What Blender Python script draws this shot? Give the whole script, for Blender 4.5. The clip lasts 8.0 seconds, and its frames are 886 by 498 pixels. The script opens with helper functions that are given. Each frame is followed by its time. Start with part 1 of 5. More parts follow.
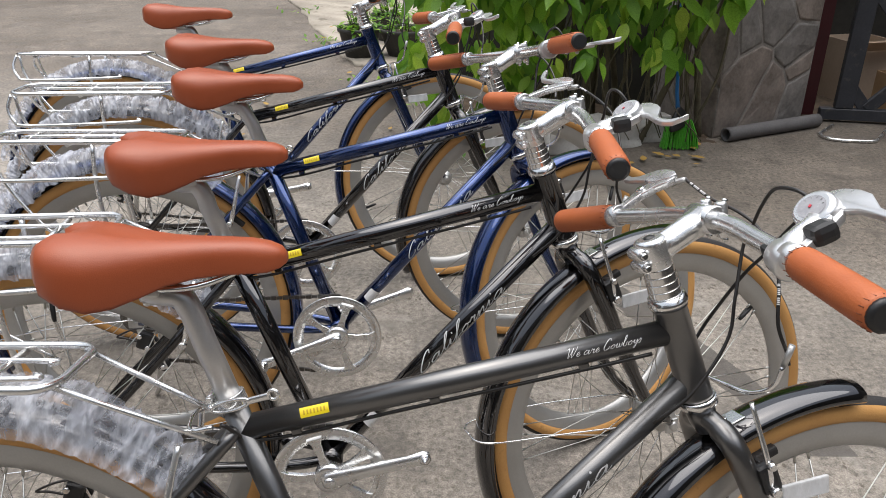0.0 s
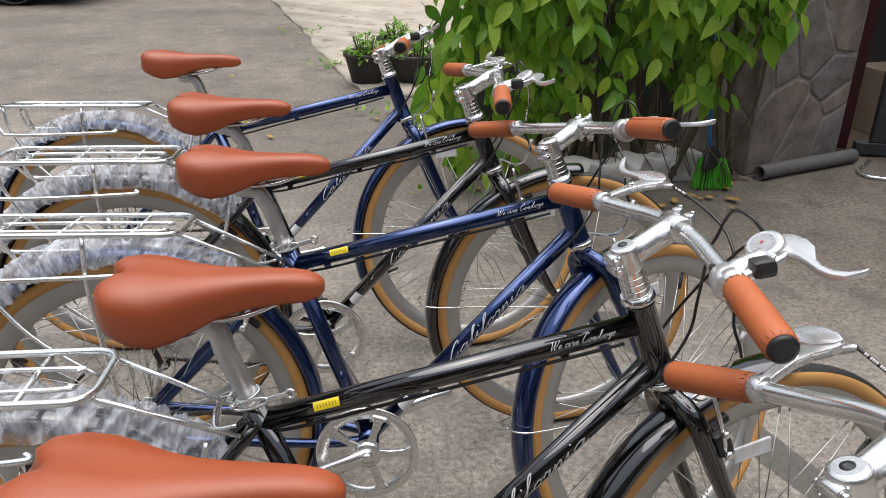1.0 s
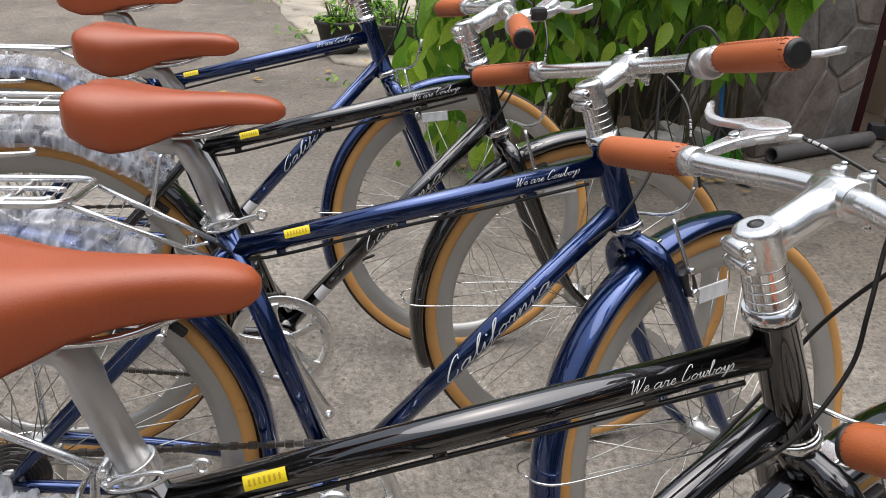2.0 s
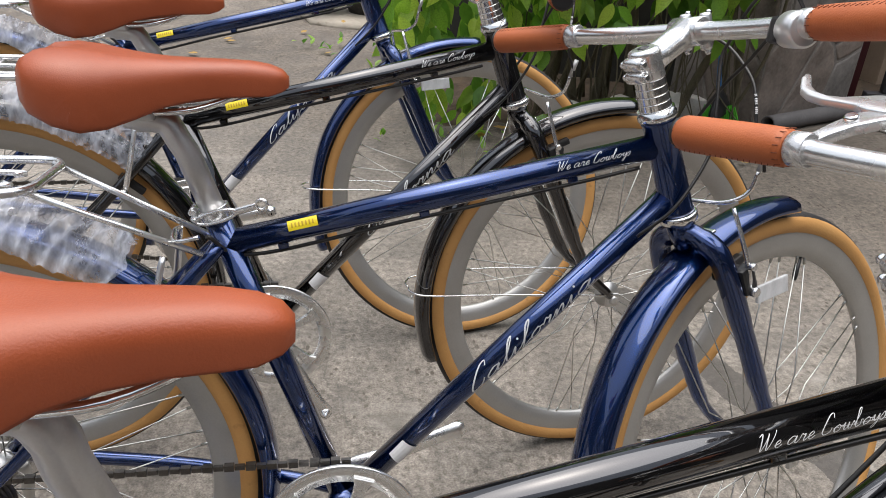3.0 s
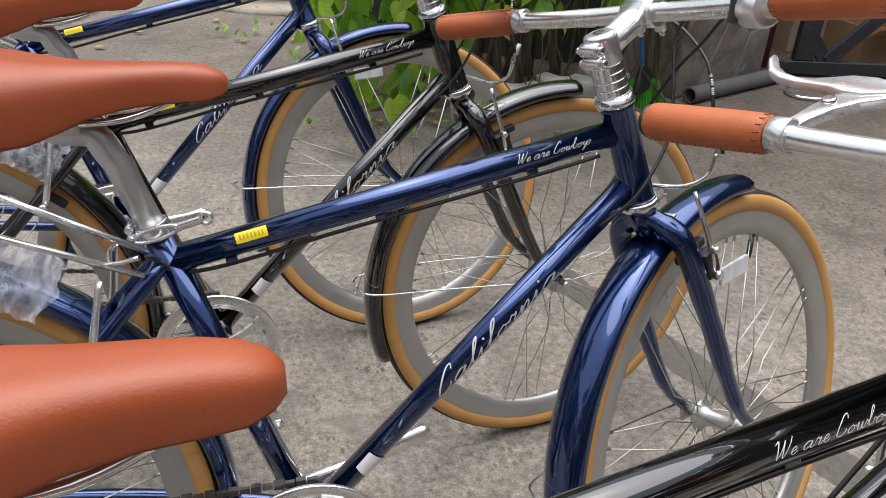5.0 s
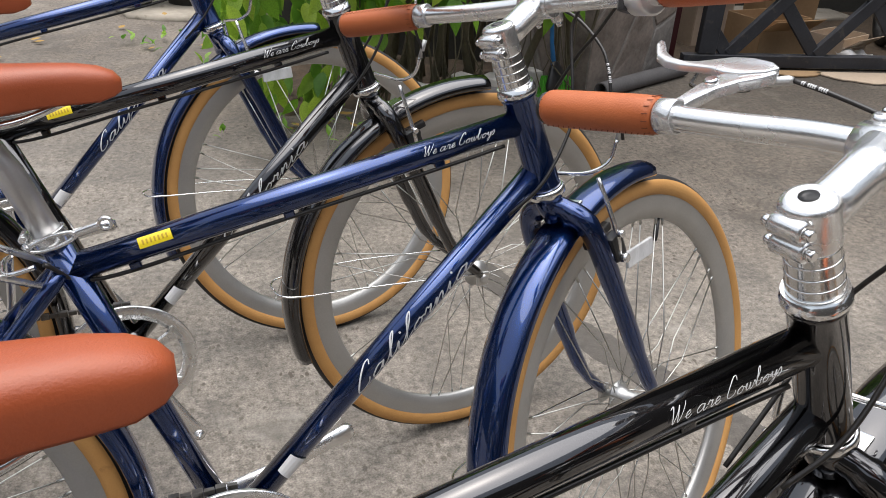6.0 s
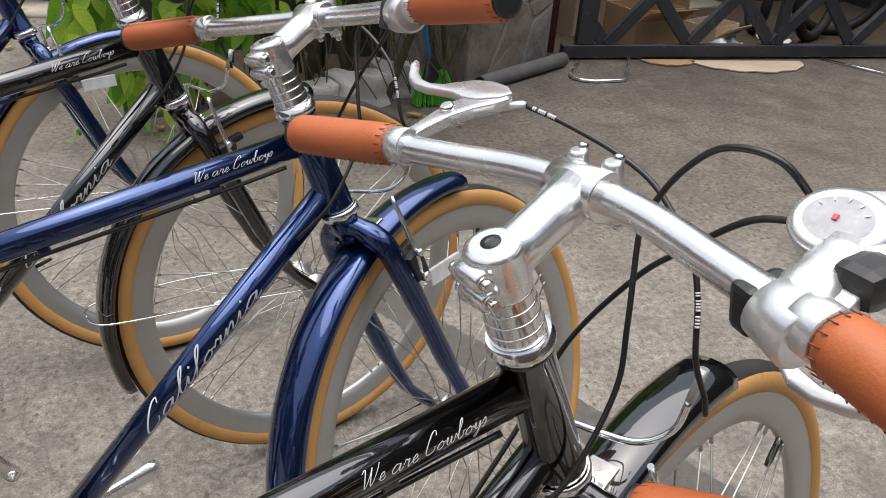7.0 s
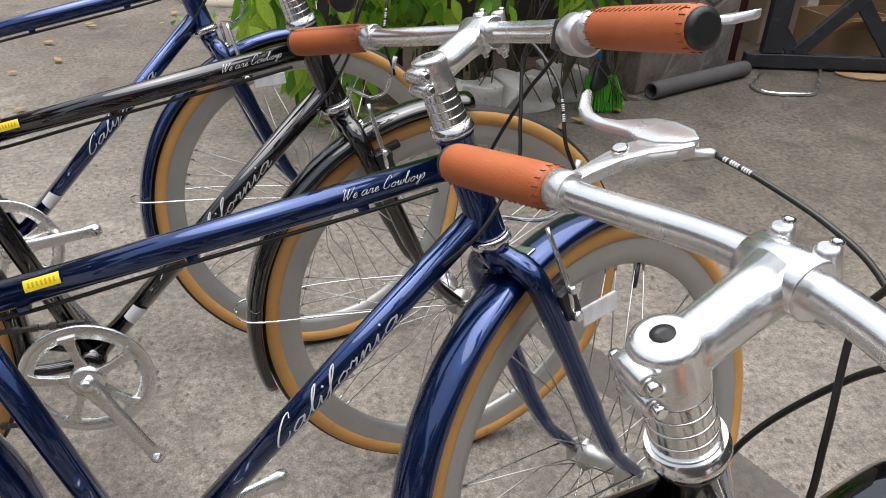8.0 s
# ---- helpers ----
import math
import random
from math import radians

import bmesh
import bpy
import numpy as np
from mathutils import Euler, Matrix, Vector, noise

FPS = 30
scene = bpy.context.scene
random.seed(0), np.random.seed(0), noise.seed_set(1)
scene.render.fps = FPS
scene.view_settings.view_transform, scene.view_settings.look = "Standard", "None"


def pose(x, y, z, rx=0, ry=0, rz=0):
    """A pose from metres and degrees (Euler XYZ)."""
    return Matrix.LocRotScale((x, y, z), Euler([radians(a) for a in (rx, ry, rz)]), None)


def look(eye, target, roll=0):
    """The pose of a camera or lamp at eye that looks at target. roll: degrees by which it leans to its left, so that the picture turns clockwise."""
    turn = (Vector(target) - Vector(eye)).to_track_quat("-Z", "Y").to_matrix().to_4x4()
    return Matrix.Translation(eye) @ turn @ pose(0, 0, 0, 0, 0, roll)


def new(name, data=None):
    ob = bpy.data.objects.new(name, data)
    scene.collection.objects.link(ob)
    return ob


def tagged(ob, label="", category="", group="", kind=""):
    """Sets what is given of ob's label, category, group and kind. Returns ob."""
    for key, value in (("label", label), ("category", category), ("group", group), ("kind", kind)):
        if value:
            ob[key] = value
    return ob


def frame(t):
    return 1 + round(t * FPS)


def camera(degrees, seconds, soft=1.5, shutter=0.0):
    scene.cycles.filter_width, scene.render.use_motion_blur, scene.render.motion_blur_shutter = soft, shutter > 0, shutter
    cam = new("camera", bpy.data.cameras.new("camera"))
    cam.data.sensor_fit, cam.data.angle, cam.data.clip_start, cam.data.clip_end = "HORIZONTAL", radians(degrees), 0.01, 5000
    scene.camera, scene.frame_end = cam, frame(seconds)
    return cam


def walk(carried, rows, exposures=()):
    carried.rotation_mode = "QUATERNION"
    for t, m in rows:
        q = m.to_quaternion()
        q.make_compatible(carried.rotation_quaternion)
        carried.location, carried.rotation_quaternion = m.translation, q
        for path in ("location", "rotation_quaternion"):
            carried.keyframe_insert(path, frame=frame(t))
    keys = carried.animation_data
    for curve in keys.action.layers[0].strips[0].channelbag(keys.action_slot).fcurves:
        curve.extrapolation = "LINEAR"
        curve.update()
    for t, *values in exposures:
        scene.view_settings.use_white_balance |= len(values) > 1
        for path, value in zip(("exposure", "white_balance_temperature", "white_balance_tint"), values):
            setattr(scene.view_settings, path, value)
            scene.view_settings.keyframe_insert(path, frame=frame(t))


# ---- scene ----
cam = camera(59.2, 8.0, soft=0.95)
METRES, EYE, TILT, LEAN, TURN = 1.2330, 1.2275, -25.718, -0.705, 0.0
ROWS = [
    (0, 0.0089, 0.0076, -0.0012, 0.234, 0.162, 0.219),
    (0.5, -0.0121, 0.0674, 0.0773, 0.122, 0.757, 0.112),
    (1, -0.0699, 0.2012, 0.1439, -0.023, 0.78, 0.257),
    (1.5, -0.0817, 0.3858, 0.1379, -0.978, 0.582, -0.04),
    (3, -0.1486, 0.6309, 0.1698, -4.318, -2.825, -0.511),
    (3.5, -0.1647, 0.6616, 0.1688, -5.653, -4.005, -0.016),
    (4, -0.1763, 0.6689, 0.1786, -6.714, -4.301, 0.477),
    (5.5, -0.1725, 0.6705, 0.1874, -12.367, -4.337, 3.955),
    (6, -0.1614, 0.6641, 0.1775, -15.422, -4.457, 5.021),
    (6.5, -0.113, 0.6392, 0.1796, -19.134, -5.16, 5.958),
    (7, -0.0381, 0.6575, 0.1946, -21.656, -5.948, 6.829),
    (7.5, -0.0093, 0.6894, 0.2044, -18.298, -5.774, 5.277),
    (8, -0.0202, 0.7096, 0.222, -10.124, -5.308, 2.893),
]
walk(cam, [(t, pose(0, 0, EYE, TILT, LEAN, TURN) @ pose(METRES * x, METRES * y, METRES * z, 90 + pitch, roll, yaw)) for t, x, y, z, yaw, pitch, roll in ROWS],
     [(0.0, 0.38), (1.0, 0.32), (1.5, 0.34), (3.0, 0.46), (4.0, 0.48), (5.5, 0.48), (6.5, 0.53), (7.2, 0.43), (8.0, 0.49)])

# ---- light ----
w = bpy.data.worlds.new("world")
scene.world = w
w.use_nodes = True
sky = w.node_tree.nodes.new("ShaderNodeTexSky")
sky.sky_type = 'NISHITA'
sky.sun_disc = False
sky.sun_elevation, sky.sun_rotation = radians(80), radians(324)
sky.dust_density, sky.air_density = 4.0, 1.6
hsv = w.node_tree.nodes.new("ShaderNodeHueSaturation")
hsv.inputs["Saturation"].default_value = 0.48
w.node_tree.links.new(sky.outputs[0], hsv.inputs["Color"])
w.node_tree.links.new(hsv.outputs[0], w.node_tree.nodes["Background"].inputs[0])
w.node_tree.nodes["Background"].inputs[1].default_value = 0.138
sun = new("sun", bpy.data.lights.new("sun", "SUN"))
sun.data.energy, sun.data.angle, sun.data.color = 2.45, radians(80), (1.0, 0.975, 0.968)
sun.matrix_world = look((0.25, 0.35, 4.6), (0, 0, 0))


# ---- materials ----
def nodes_of(name):
    m = bpy.data.materials.new(name)
    m.use_nodes = True
    return m, m.node_tree.nodes, m.node_tree.links, m.node_tree.nodes["Principled BSDF"]


def ramp(ns, ls, source, a, b, lo, hi):
    """Colours a to b where source goes from lo to hi."""
    r = ns.new("ShaderNodeValToRGB")
    r.color_ramp.elements[0].position, r.color_ramp.elements[1].position = lo, hi
    r.color_ramp.elements[0].color, r.color_ramp.elements[1].color = (*a, 1), (*b, 1)
    ls.new(source, r.inputs[0])
    return r.outputs[0]


def noise_node(ns, ls, scale, detail=4, vec=None, rough=0.55):
    n = ns.new("ShaderNodeTexNoise")
    n.inputs["Scale"].default_value, n.inputs["Detail"].default_value, n.inputs["Roughness"].default_value = scale, detail, rough
    if vec:
        ls.new(vec, n.inputs["Vector"])
    return n.outputs["Fac"]


def mixed(ns, ls, fac, a, b, kind='MIX'):
    x = ns.new("ShaderNodeMix")
    x.data_type, x.blend_type = 'RGBA', kind
    for sock, v in ((x.inputs[0], fac), (x.inputs[6], a), (x.inputs[7], b)):
        if isinstance(v, (int, float)):
            sock.default_value = v
        elif isinstance(v, tuple):
            sock.default_value = (*v, 1)
        else:
            ls.new(v, sock)
    return x.outputs[2]


def surface(name, c1, c2, big=8.0, fine=120.0, rough=(0.3, 0.5), metal=0.0, bump=0.0, coat=0.0, dirt=None, dirt_at=(0.6, 0.75), lacquer=1.5, haze=0.03):
    """Two tones that vary at two scales, with uneven gloss and fine relief."""
    m, ns, ls, b = nodes_of(name)
    tc = ns.new("ShaderNodeTexCoord").outputs["Object"]
    n1, n2 = noise_node(ns, ls, big, 5, tc), noise_node(ns, ls, fine, 3, tc)
    col = mixed(ns, ls, 0.35, ramp(ns, ls, n1, c1, c2, 0.35, 0.65), ramp(ns, ls, n2, c1, c2, 0.3, 0.7))
    if dirt:
        n3 = noise_node(ns, ls, big * 2.3, 6, tc, 0.65)
        mask = ramp(ns, ls, n3, (0, 0, 0), (1, 1, 1), *dirt_at)
        col = mixed(ns, ls, mask, col, dirt)
    ls.new(col, b.inputs["Base Color"])
    b.inputs["Metallic"].default_value = metal
    ls.new(ramp(ns, ls, n1, (rough[0],) * 3, (rough[1],) * 3, 0.3, 0.7), b.inputs["Roughness"])
    if coat:
        b.inputs["Coat Weight"].default_value, b.inputs["Coat Roughness"].default_value = coat, haze
        b.inputs["Coat IOR"].default_value = lacquer
        b.inputs["Specular IOR Level"].default_value = 0.2
    if bump:
        bp = ns.new("ShaderNodeBump")
        bp.inputs["Strength"].default_value, bp.inputs["Distance"].default_value = bump, 0.002
        ls.new(n2, bp.inputs["Height"])
        ls.new(bp.outputs[0], b.inputs["Normal"])
    return m


BLUE = surface("navy_paint", (0.0034, 0.025, 0.116), (0.005, 0.034, 0.152), 5, 900, (0.20, 0.27), 0.9, 0.02, 1.0, lacquer=1.65, haze=0.05)
BLACK = surface("black_paint", (0.011, 0.010, 0.012), (0.017, 0.016, 0.019), 5, 900, (0.20, 0.28), 0.95, 0.02, 1.0, lacquer=1.85, haze=0.03)
CHARCOAL = surface("charcoal_paint", (0.115, 0.113, 0.111), (0.145, 0.142, 0.140), 5, 900, (0.30, 0.36), 0.85, 0.03, 0.6, lacquer=1.8, haze=0.18)
LEATHER = surface("tan_leather", (0.29, 0.060, 0.019), (0.36, 0.080, 0.027), 11, 700, (0.36, 0.46), 0, 0.15)
GRIP = surface("tan_grip_leather", (0.40, 0.10, 0.028), (0.48, 0.13, 0.040), 30, 600, (0.44, 0.55), 0, 0.2)
STITCH = surface("brown_thread", (0.17, 0.045, 0.016), (0.22, 0.06, 0.024), 60, 600, (0.7, 0.8))
RUBBER = surface("black_rubber", (0.012, 0.011, 0.011), (0.022, 0.02, 0.019), 20, 300, (0.55, 0.75), 0, 0.3)
WALLTAN = surface("tan_sidewall", (0.50, 0.25, 0.075), (0.58, 0.31, 0.10), 18, 500, (0.6, 0.75), 0, 0.3, 0, (0.33, 0.16, 0.05), (0.62, 0.8))
RIM = surface("silver_rim", (0.38, 0.375, 0.36), (0.47, 0.465, 0.45), 9, 400, (0.32, 0.42), 0.65, 0.05)
CHROME = surface("chrome", (0.80, 0.80, 0.79), (0.87, 0.87, 0.86), 12, 300, (0.1, 0.2), 1.0, 0.02)
ALLOY = surface("polished_alloy", (0.80, 0.80, 0.79), (0.88, 0.88, 0.87), 16, 500, (0.20, 0.32), 0.93, 0.06)
LACQUER = surface("silver_lacquer", (0.70, 0.70, 0.70), (0.78, 0.78, 0.78), 16, 500, (0.24, 0.34), 0.75, 0.05)
SATIN = surface("satin_alloy", (0.56, 0.56, 0.55), (0.64, 0.64, 0.63), 14, 500, (0.36, 0.46), 0.85, 0.08)
GREYALLOY = surface("grey_alloy", (0.52, 0.51, 0.50), (0.60, 0.59, 0.58), 14, 500, (0.30, 0.40), 0.8, 0.08)
PLASTIC = surface("black_plastic", (0.012, 0.012, 0.013), (0.02, 0.02, 0.02), 20, 400, (0.35, 0.5), 0, 0.1)
CABLE = surface("black_cable", (0.012, 0.011, 0.01), (0.025, 0.022, 0.02), 20, 400, (0.3, 0.4))
YELLOW = surface("yellow_sticker", (0.80, 0.62, 0.012), (0.86, 0.68, 0.02), 40, 500, (0.4, 0.5))
PRINT = surface("dark_print", (0.48, 0.31, 0.01), (0.54, 0.36, 0.02), 60, 500, (0.5, 0.6))
WHITE = surface("white_decal", (0.72, 0.72, 0.72), (0.8, 0.8, 0.8), 60, 500, (0.35, 0.5))
GAUGE = surface("gauge_face", (0.30, 0.30, 0.32), (0.44, 0.44, 0.46), 60, 300, (0.2, 0.3))
RED = surface("red_mark", (0.6, 0.05, 0.07), (0.7, 0.08, 0.10), 60, 300, (0.4, 0.5))
CHAIN = surface("dark_steel_chain", (0.09, 0.085, 0.08), (0.16, 0.15, 0.14), 60, 500, (0.3, 0.45), 0.9)
BRASS = surface("steel_spoke", (0.50, 0.50, 0.48), (0.60, 0.60, 0.57), 9, 300, (0.25, 0.33), 1.0)
STONE = surface("dark_stone", (0.105, 0.093, 0.083), (0.280, 0.250, 0.224), 9, 60, (0.55, 0.8), 0, 0.9, 0, (0.21, 0.19, 0.17), (0.58, 0.70))
MORTAR = surface("grey_mortar", (0.15, 0.138, 0.125), (0.32, 0.295, 0.27), 12, 90, (0.8, 0.95), 0, 0.8)
PALESTONE = surface("pale_stone", (0.45, 0.43, 0.40), (0.66, 0.64, 0.60), 9, 80, (0.7, 0.9), 0, 0.8, 0, (0.2, 0.17, 0.13))
GATEPAINT = surface("dark_grey_gate_paint", (0.022, 0.024, 0.03), (0.04, 0.042, 0.05), 9, 80, (0.45, 0.7), 0, 0.4, 0, (0.075, 0.07, 0.065), (0.58, 0.7))
CARD = surface("brown_cardboard", (0.33, 0.21, 0.11), (0.43, 0.28, 0.15), 5, 60, (0.8, 0.95), 0, 0.3)
PALECARD = surface("pale_cardboard", (0.45, 0.35, 0.26), (0.55, 0.44, 0.33), 5, 60, (0.8, 0.95), 0, 0.3)
ROLLGREY = surface("grey_roll", (0.09, 0.086, 0.086), (0.14, 0.133, 0.133), 9, 100, (0.6, 0.8), 0, 0.4)
MAROON = surface("dark_red_panel", (0.045, 0.004, 0.006), (0.065, 0.006, 0.009), 6, 80, (0.5, 0.7))
GREENB = surface("green_bristles", (0.08, 0.42, 0.03), (0.13, 0.55, 0.05), 30, 300, (0.4, 0.6))
BLUEB = surface("blue_plastic", (0.02, 0.16, 0.42), (0.03, 0.2, 0.5), 20, 200, (0.35, 0.5))
POT = surface("black_pot_plastic", (0.025, 0.024, 0.024), (0.05, 0.048, 0.045), 12, 150, (0.5, 0.7), 0, 0.2, 0, (0.11, 0.10, 0.085), (0.6, 0.7))
SOIL = surface("soil", (0.04, 0.028, 0.018), (0.10, 0.07, 0.045), 20, 140, (0.9, 1.0), 0, 1.0)
STEM = surface("woody_stem", (0.075, 0.065, 0.04), (0.16, 0.14, 0.09), 14, 150, (0.7, 0.9), 0, 0.8)
SLAB = surface("rough_concrete", (0.30, 0.265, 0.215), (0.46, 0.41, 0.34), 2.6, 30, (0.8, 0.95), 0, 1.0, 0, (0.17, 0.15, 0.11), (0.56, 0.68))
# even dark tone of the added walls out of view
SHADEWALL = surface("unseen_dark_wall", (0.045, 0.042, 0.04), (0.085, 0.08, 0.075), 1.2, 30, (0.8, 0.95), 0, 0.4)
# near-black backing tone: shade behind shrub and gate put into the colour
SHADEBACKING = surface("shade_dark_backing", (0.02, 0.019, 0.016), (0.045, 0.042, 0.035), 4, 50, (0.8, 0.95), 0, 0.8)
CARPAINT = surface("black_car_paint", (0.005, 0.005, 0.006), (0.009, 0.009, 0.01), 3, 300, (0.2, 0.3), 0, 0, 1.0)
DRYLEAF = surface("dry_yellow_leaf", (0.24, 0.13, 0.03), (0.42, 0.27, 0.055), 30, 200, (0.6, 0.8))


def glassy(name, tint, alpha, rough):
    """Clear film: partly see-through with a glossy skin."""
    m, ns, ls, b = nodes_of(name)
    b.inputs["Base Color"].default_value = (*tint, 1)
    b.inputs["Roughness"].default_value = rough
    tr = ns.new("ShaderNodeBsdfTransparent")
    mx = ns.new("ShaderNodeMixShader")
    tc = ns.new("ShaderNodeTexCoord").outputs["Object"]
    st = ns.new("ShaderNodeMapping")
    st.inputs["Scale"].default_value, st.inputs["Rotation"].default_value = (1.6, 0.25, 0.7), (0.3, 0.9, 0.2)
    ls.new(tc, st.inputs[0])
    n = noise_node(ns, ls, 30, 5, st.outputs[0], 0.6)
    ls.new(ramp(ns, ls, n, (alpha[0],) * 3, (alpha[1],) * 3, 0.36, 0.64), mx.inputs[0])
    ls.new(tr.outputs[0], mx.inputs[1])
    ls.new(b.outputs[0], mx.inputs[2])
    ls.new(mx.outputs[0], ns["Material Output"].inputs[0])
    bp = ns.new("ShaderNodeBump")
    bp.inputs["Strength"].default_value, bp.inputs["Distance"].default_value = 0.7, 0.004
    ls.new(noise_node(ns, ls, 42, 4, st.outputs[0], 0.65), bp.inputs["Height"])
    ls.new(bp.outputs[0], b.inputs["Normal"])
    return m


FILM = glassy("clear_wrapping_film", (0.78, 0.81, 0.89), (0.14, 0.62), 0.12)
REFLECTOR = glassy("milky_reflector_plastic", (0.72, 0.73, 0.74), (0.55, 0.8), 0.15)


def leaf_material(name, c1, c2, c3, island=False):
    m, ns, ls, b = nodes_of(name)
    rnd = ns.new("ShaderNodeNewGeometry").outputs["Random Per Island"] if island else ns.new("ShaderNodeObjectInfo").outputs["Random"]
    r = ns.new("ShaderNodeValToRGB")
    r.color_ramp.elements[0].color, r.color_ramp.elements[1].color = (*c1, 1), (*c3, 1)
    e = r.color_ramp.elements.new(0.5)
    e.color = (*c2, 1)
    ls.new(rnd, r.inputs[0])
    tc = ns.new("ShaderNodeTexCoord").outputs["Object"]
    n = noise_node(ns, ls, 25, 4, tc)
    col = mixed(ns, ls, 0.5, r.outputs[0], ramp(ns, ls, n, (0.35, 0.4, 0.3), (1, 1, 1), 0.3, 0.6), 'MULTIPLY')
    ls.new(col, b.inputs["Base Color"])
    b.inputs["Roughness"].default_value = 0.42
    tl = ns.new("ShaderNodeBsdfTranslucent")
    ls.new(col, tl.inputs[0])
    mx = ns.new("ShaderNodeMixShader")
    mx.inputs[0].default_value = 0.46
    ls.new(b.outputs[0], mx.inputs[1])
    ls.new(tl.outputs[0], mx.inputs[2])
    ls.new(mx.outputs[0], ns["Material Output"].inputs[0])
    return m


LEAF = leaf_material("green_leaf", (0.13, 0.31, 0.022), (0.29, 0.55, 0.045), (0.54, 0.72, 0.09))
# same greens darkened: shade inside the shrub put into colour; also pots and weeds
LEAVES = leaf_material("darker_green_leaves", (0.08, 0.22, 0.022), (0.18, 0.39, 0.04), (0.34, 0.54, 0.065), True)


def ground_material():
    m, ns, ls, b = nodes_of("worn_concrete_ground")
    tc = ns.new("ShaderNodeTexCoord").outputs["Object"]
    n1 = noise_node(ns, ls, 0.9, 6, tc, 0.6)
    n2 = noise_node(ns, ls, 7.0, 6, tc, 0.65)
    n3 = noise_node(ns, ls, 55.0, 5, tc, 0.7)
    n4 = noise_node(ns, ls, 240.0, 2, tc)
    col = ramp(ns, ls, n1, (0.202, 0.183, 0.160), (0.324, 0.297, 0.264), 0.36, 0.64)
    col = mixed(ns, ls, 0.68, col, ramp(ns, ls, n2, (0.45, 0.44, 0.43), (1.25, 1.23, 1.2), 0.3, 0.7), 'MULTIPLY')
    col = mixed(ns, ls, 0.75, col, ramp(ns, ls, n3, (0.36, 0.35, 0.34), (1.5, 1.48, 1.45), 0.33, 0.68), 'MULTIPLY')
    col = mixed(ns, ls, 0.7, col, ramp(ns, ls, n4, (0.5, 0.5, 0.5), (1.3, 1.3, 1.3), 0.3, 0.7), 'MULTIPLY')
    vo = ns.new("ShaderNodeTexVoronoi")
    vo.inputs["Scale"].default_value = 170
    ls.new(tc, vo.inputs["Vector"])
    chips = ramp(ns, ls, vo.outputs["Distance"], (1, 1, 1), (0, 0, 0), 0.10, 0.22)
    col = mixed(ns, ls, mixed(ns, ls, 1.0, chips, ramp(ns, ls, n2, (0, 0, 0), (0.6, 0.6, 0.6), 0.45, 0.65), 'MULTIPLY'), col, (0.42, 0.40, 0.37))
    # small dark pits, thicker in worn patches
    pv = ns.new("ShaderNodeTexVoronoi")
    pv.inputs["Scale"].default_value = 75
    pw = ns.new("ShaderNodeMapping")
    pw.inputs["Scale"].default_value, pw.inputs["Rotation"].default_value = (1.0, 0.55, 1.0), (0, 0, 0.6)
    ls.new(tc, pw.inputs[0])
    ls.new(pw.outputs[0], pv.inputs["Vector"])
    pits = ramp(ns, ls, pv.outputs["Distance"], (1, 1, 1), (0, 0, 0), 0.26, 0.40)
    keep = ramp(ns, ls, noise_node(ns, ls, 28.0, 3, tc), (0, 0, 0), (1, 1, 1), 0.50, 0.60)
    worn = ramp(ns, ls, noise_node(ns, ls, 1.7, 4, tc), (0.25, 0.25, 0.25), (0.95, 0.95, 0.95), 0.42, 0.58)
    col = mixed(ns, ls, mixed(ns, ls, 1.0, mixed(ns, ls, 1.0, pits, keep, 'MULTIPLY'), worn, 'MULTIPLY'), col, (0.085, 0.072, 0.055))
    # pale scuffs
    scuff = ramp(ns, ls, noise_node(ns, ls, 3.3, 7, tc, 0.7), (0, 0, 0), (0.5, 0.5, 0.5), 0.58, 0.70)
    col = mixed(ns, ls, scuff, col, (0.40, 0.375, 0.33))
    # dark water stains with soft rims
    stain = ramp(ns, ls, noise_node(ns, ls, 4.6, 5, tc, 0.6), (0, 0, 0), (0.5, 0.5, 0.5), 0.55, 0.66)
    col = mixed(ns, ls, stain, col, (0.105, 0.094, 0.080))
    # thin cracks
    cr = ns.new("ShaderNodeTexVoronoi")
    cr.feature = 'DISTANCE_TO_EDGE'
    cr.inputs["Scale"].default_value = 0.8
    warp = ns.new("ShaderNodeVectorMath")
    warp.operation = 'ADD'
    nz = ns.new("ShaderNodeTexNoise")
    nz.inputs["Scale"].default_value, nz.inputs["Detail"].default_value = 3.0, 6
    ls.new(tc, nz.inputs["Vector"])
    ls.new(tc, warp.inputs[0])
    ls.new(nz.outputs["Color"], warp.inputs[1])
    ls.new(warp.outputs[0], cr.inputs["Vector"])
    crack = ramp(ns, ls, cr.outputs["Distance"], (1, 1, 1), (0, 0, 0), 0.0, 0.006)
    col = mixed(ns, ls, mixed(ns, ls, 1.0, crack, (0.45, 0.45, 0.45), 'MULTIPLY'), col, (0.075, 0.068, 0.06))
    # a long dark streak in the concrete beside the front wheels
    sep = ns.new("ShaderNodeSeparateXYZ")
    ls.new(tc, sep.inputs[0])

    def calc(op, a, bb=None):
        q = ns.new("ShaderNodeMath")
        q.operation = op
        for i, v in enumerate((a, bb)):
            if v is None:
                continue
            if isinstance(v, (int, float)):
                q.inputs[i].default_value = v
            else:
                ls.new(v, q.inputs[i])
        return q.outputs[0]
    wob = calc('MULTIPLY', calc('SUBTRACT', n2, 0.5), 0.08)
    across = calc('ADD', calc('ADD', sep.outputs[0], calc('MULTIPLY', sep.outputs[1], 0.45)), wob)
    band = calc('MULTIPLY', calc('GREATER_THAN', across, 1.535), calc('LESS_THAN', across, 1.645))
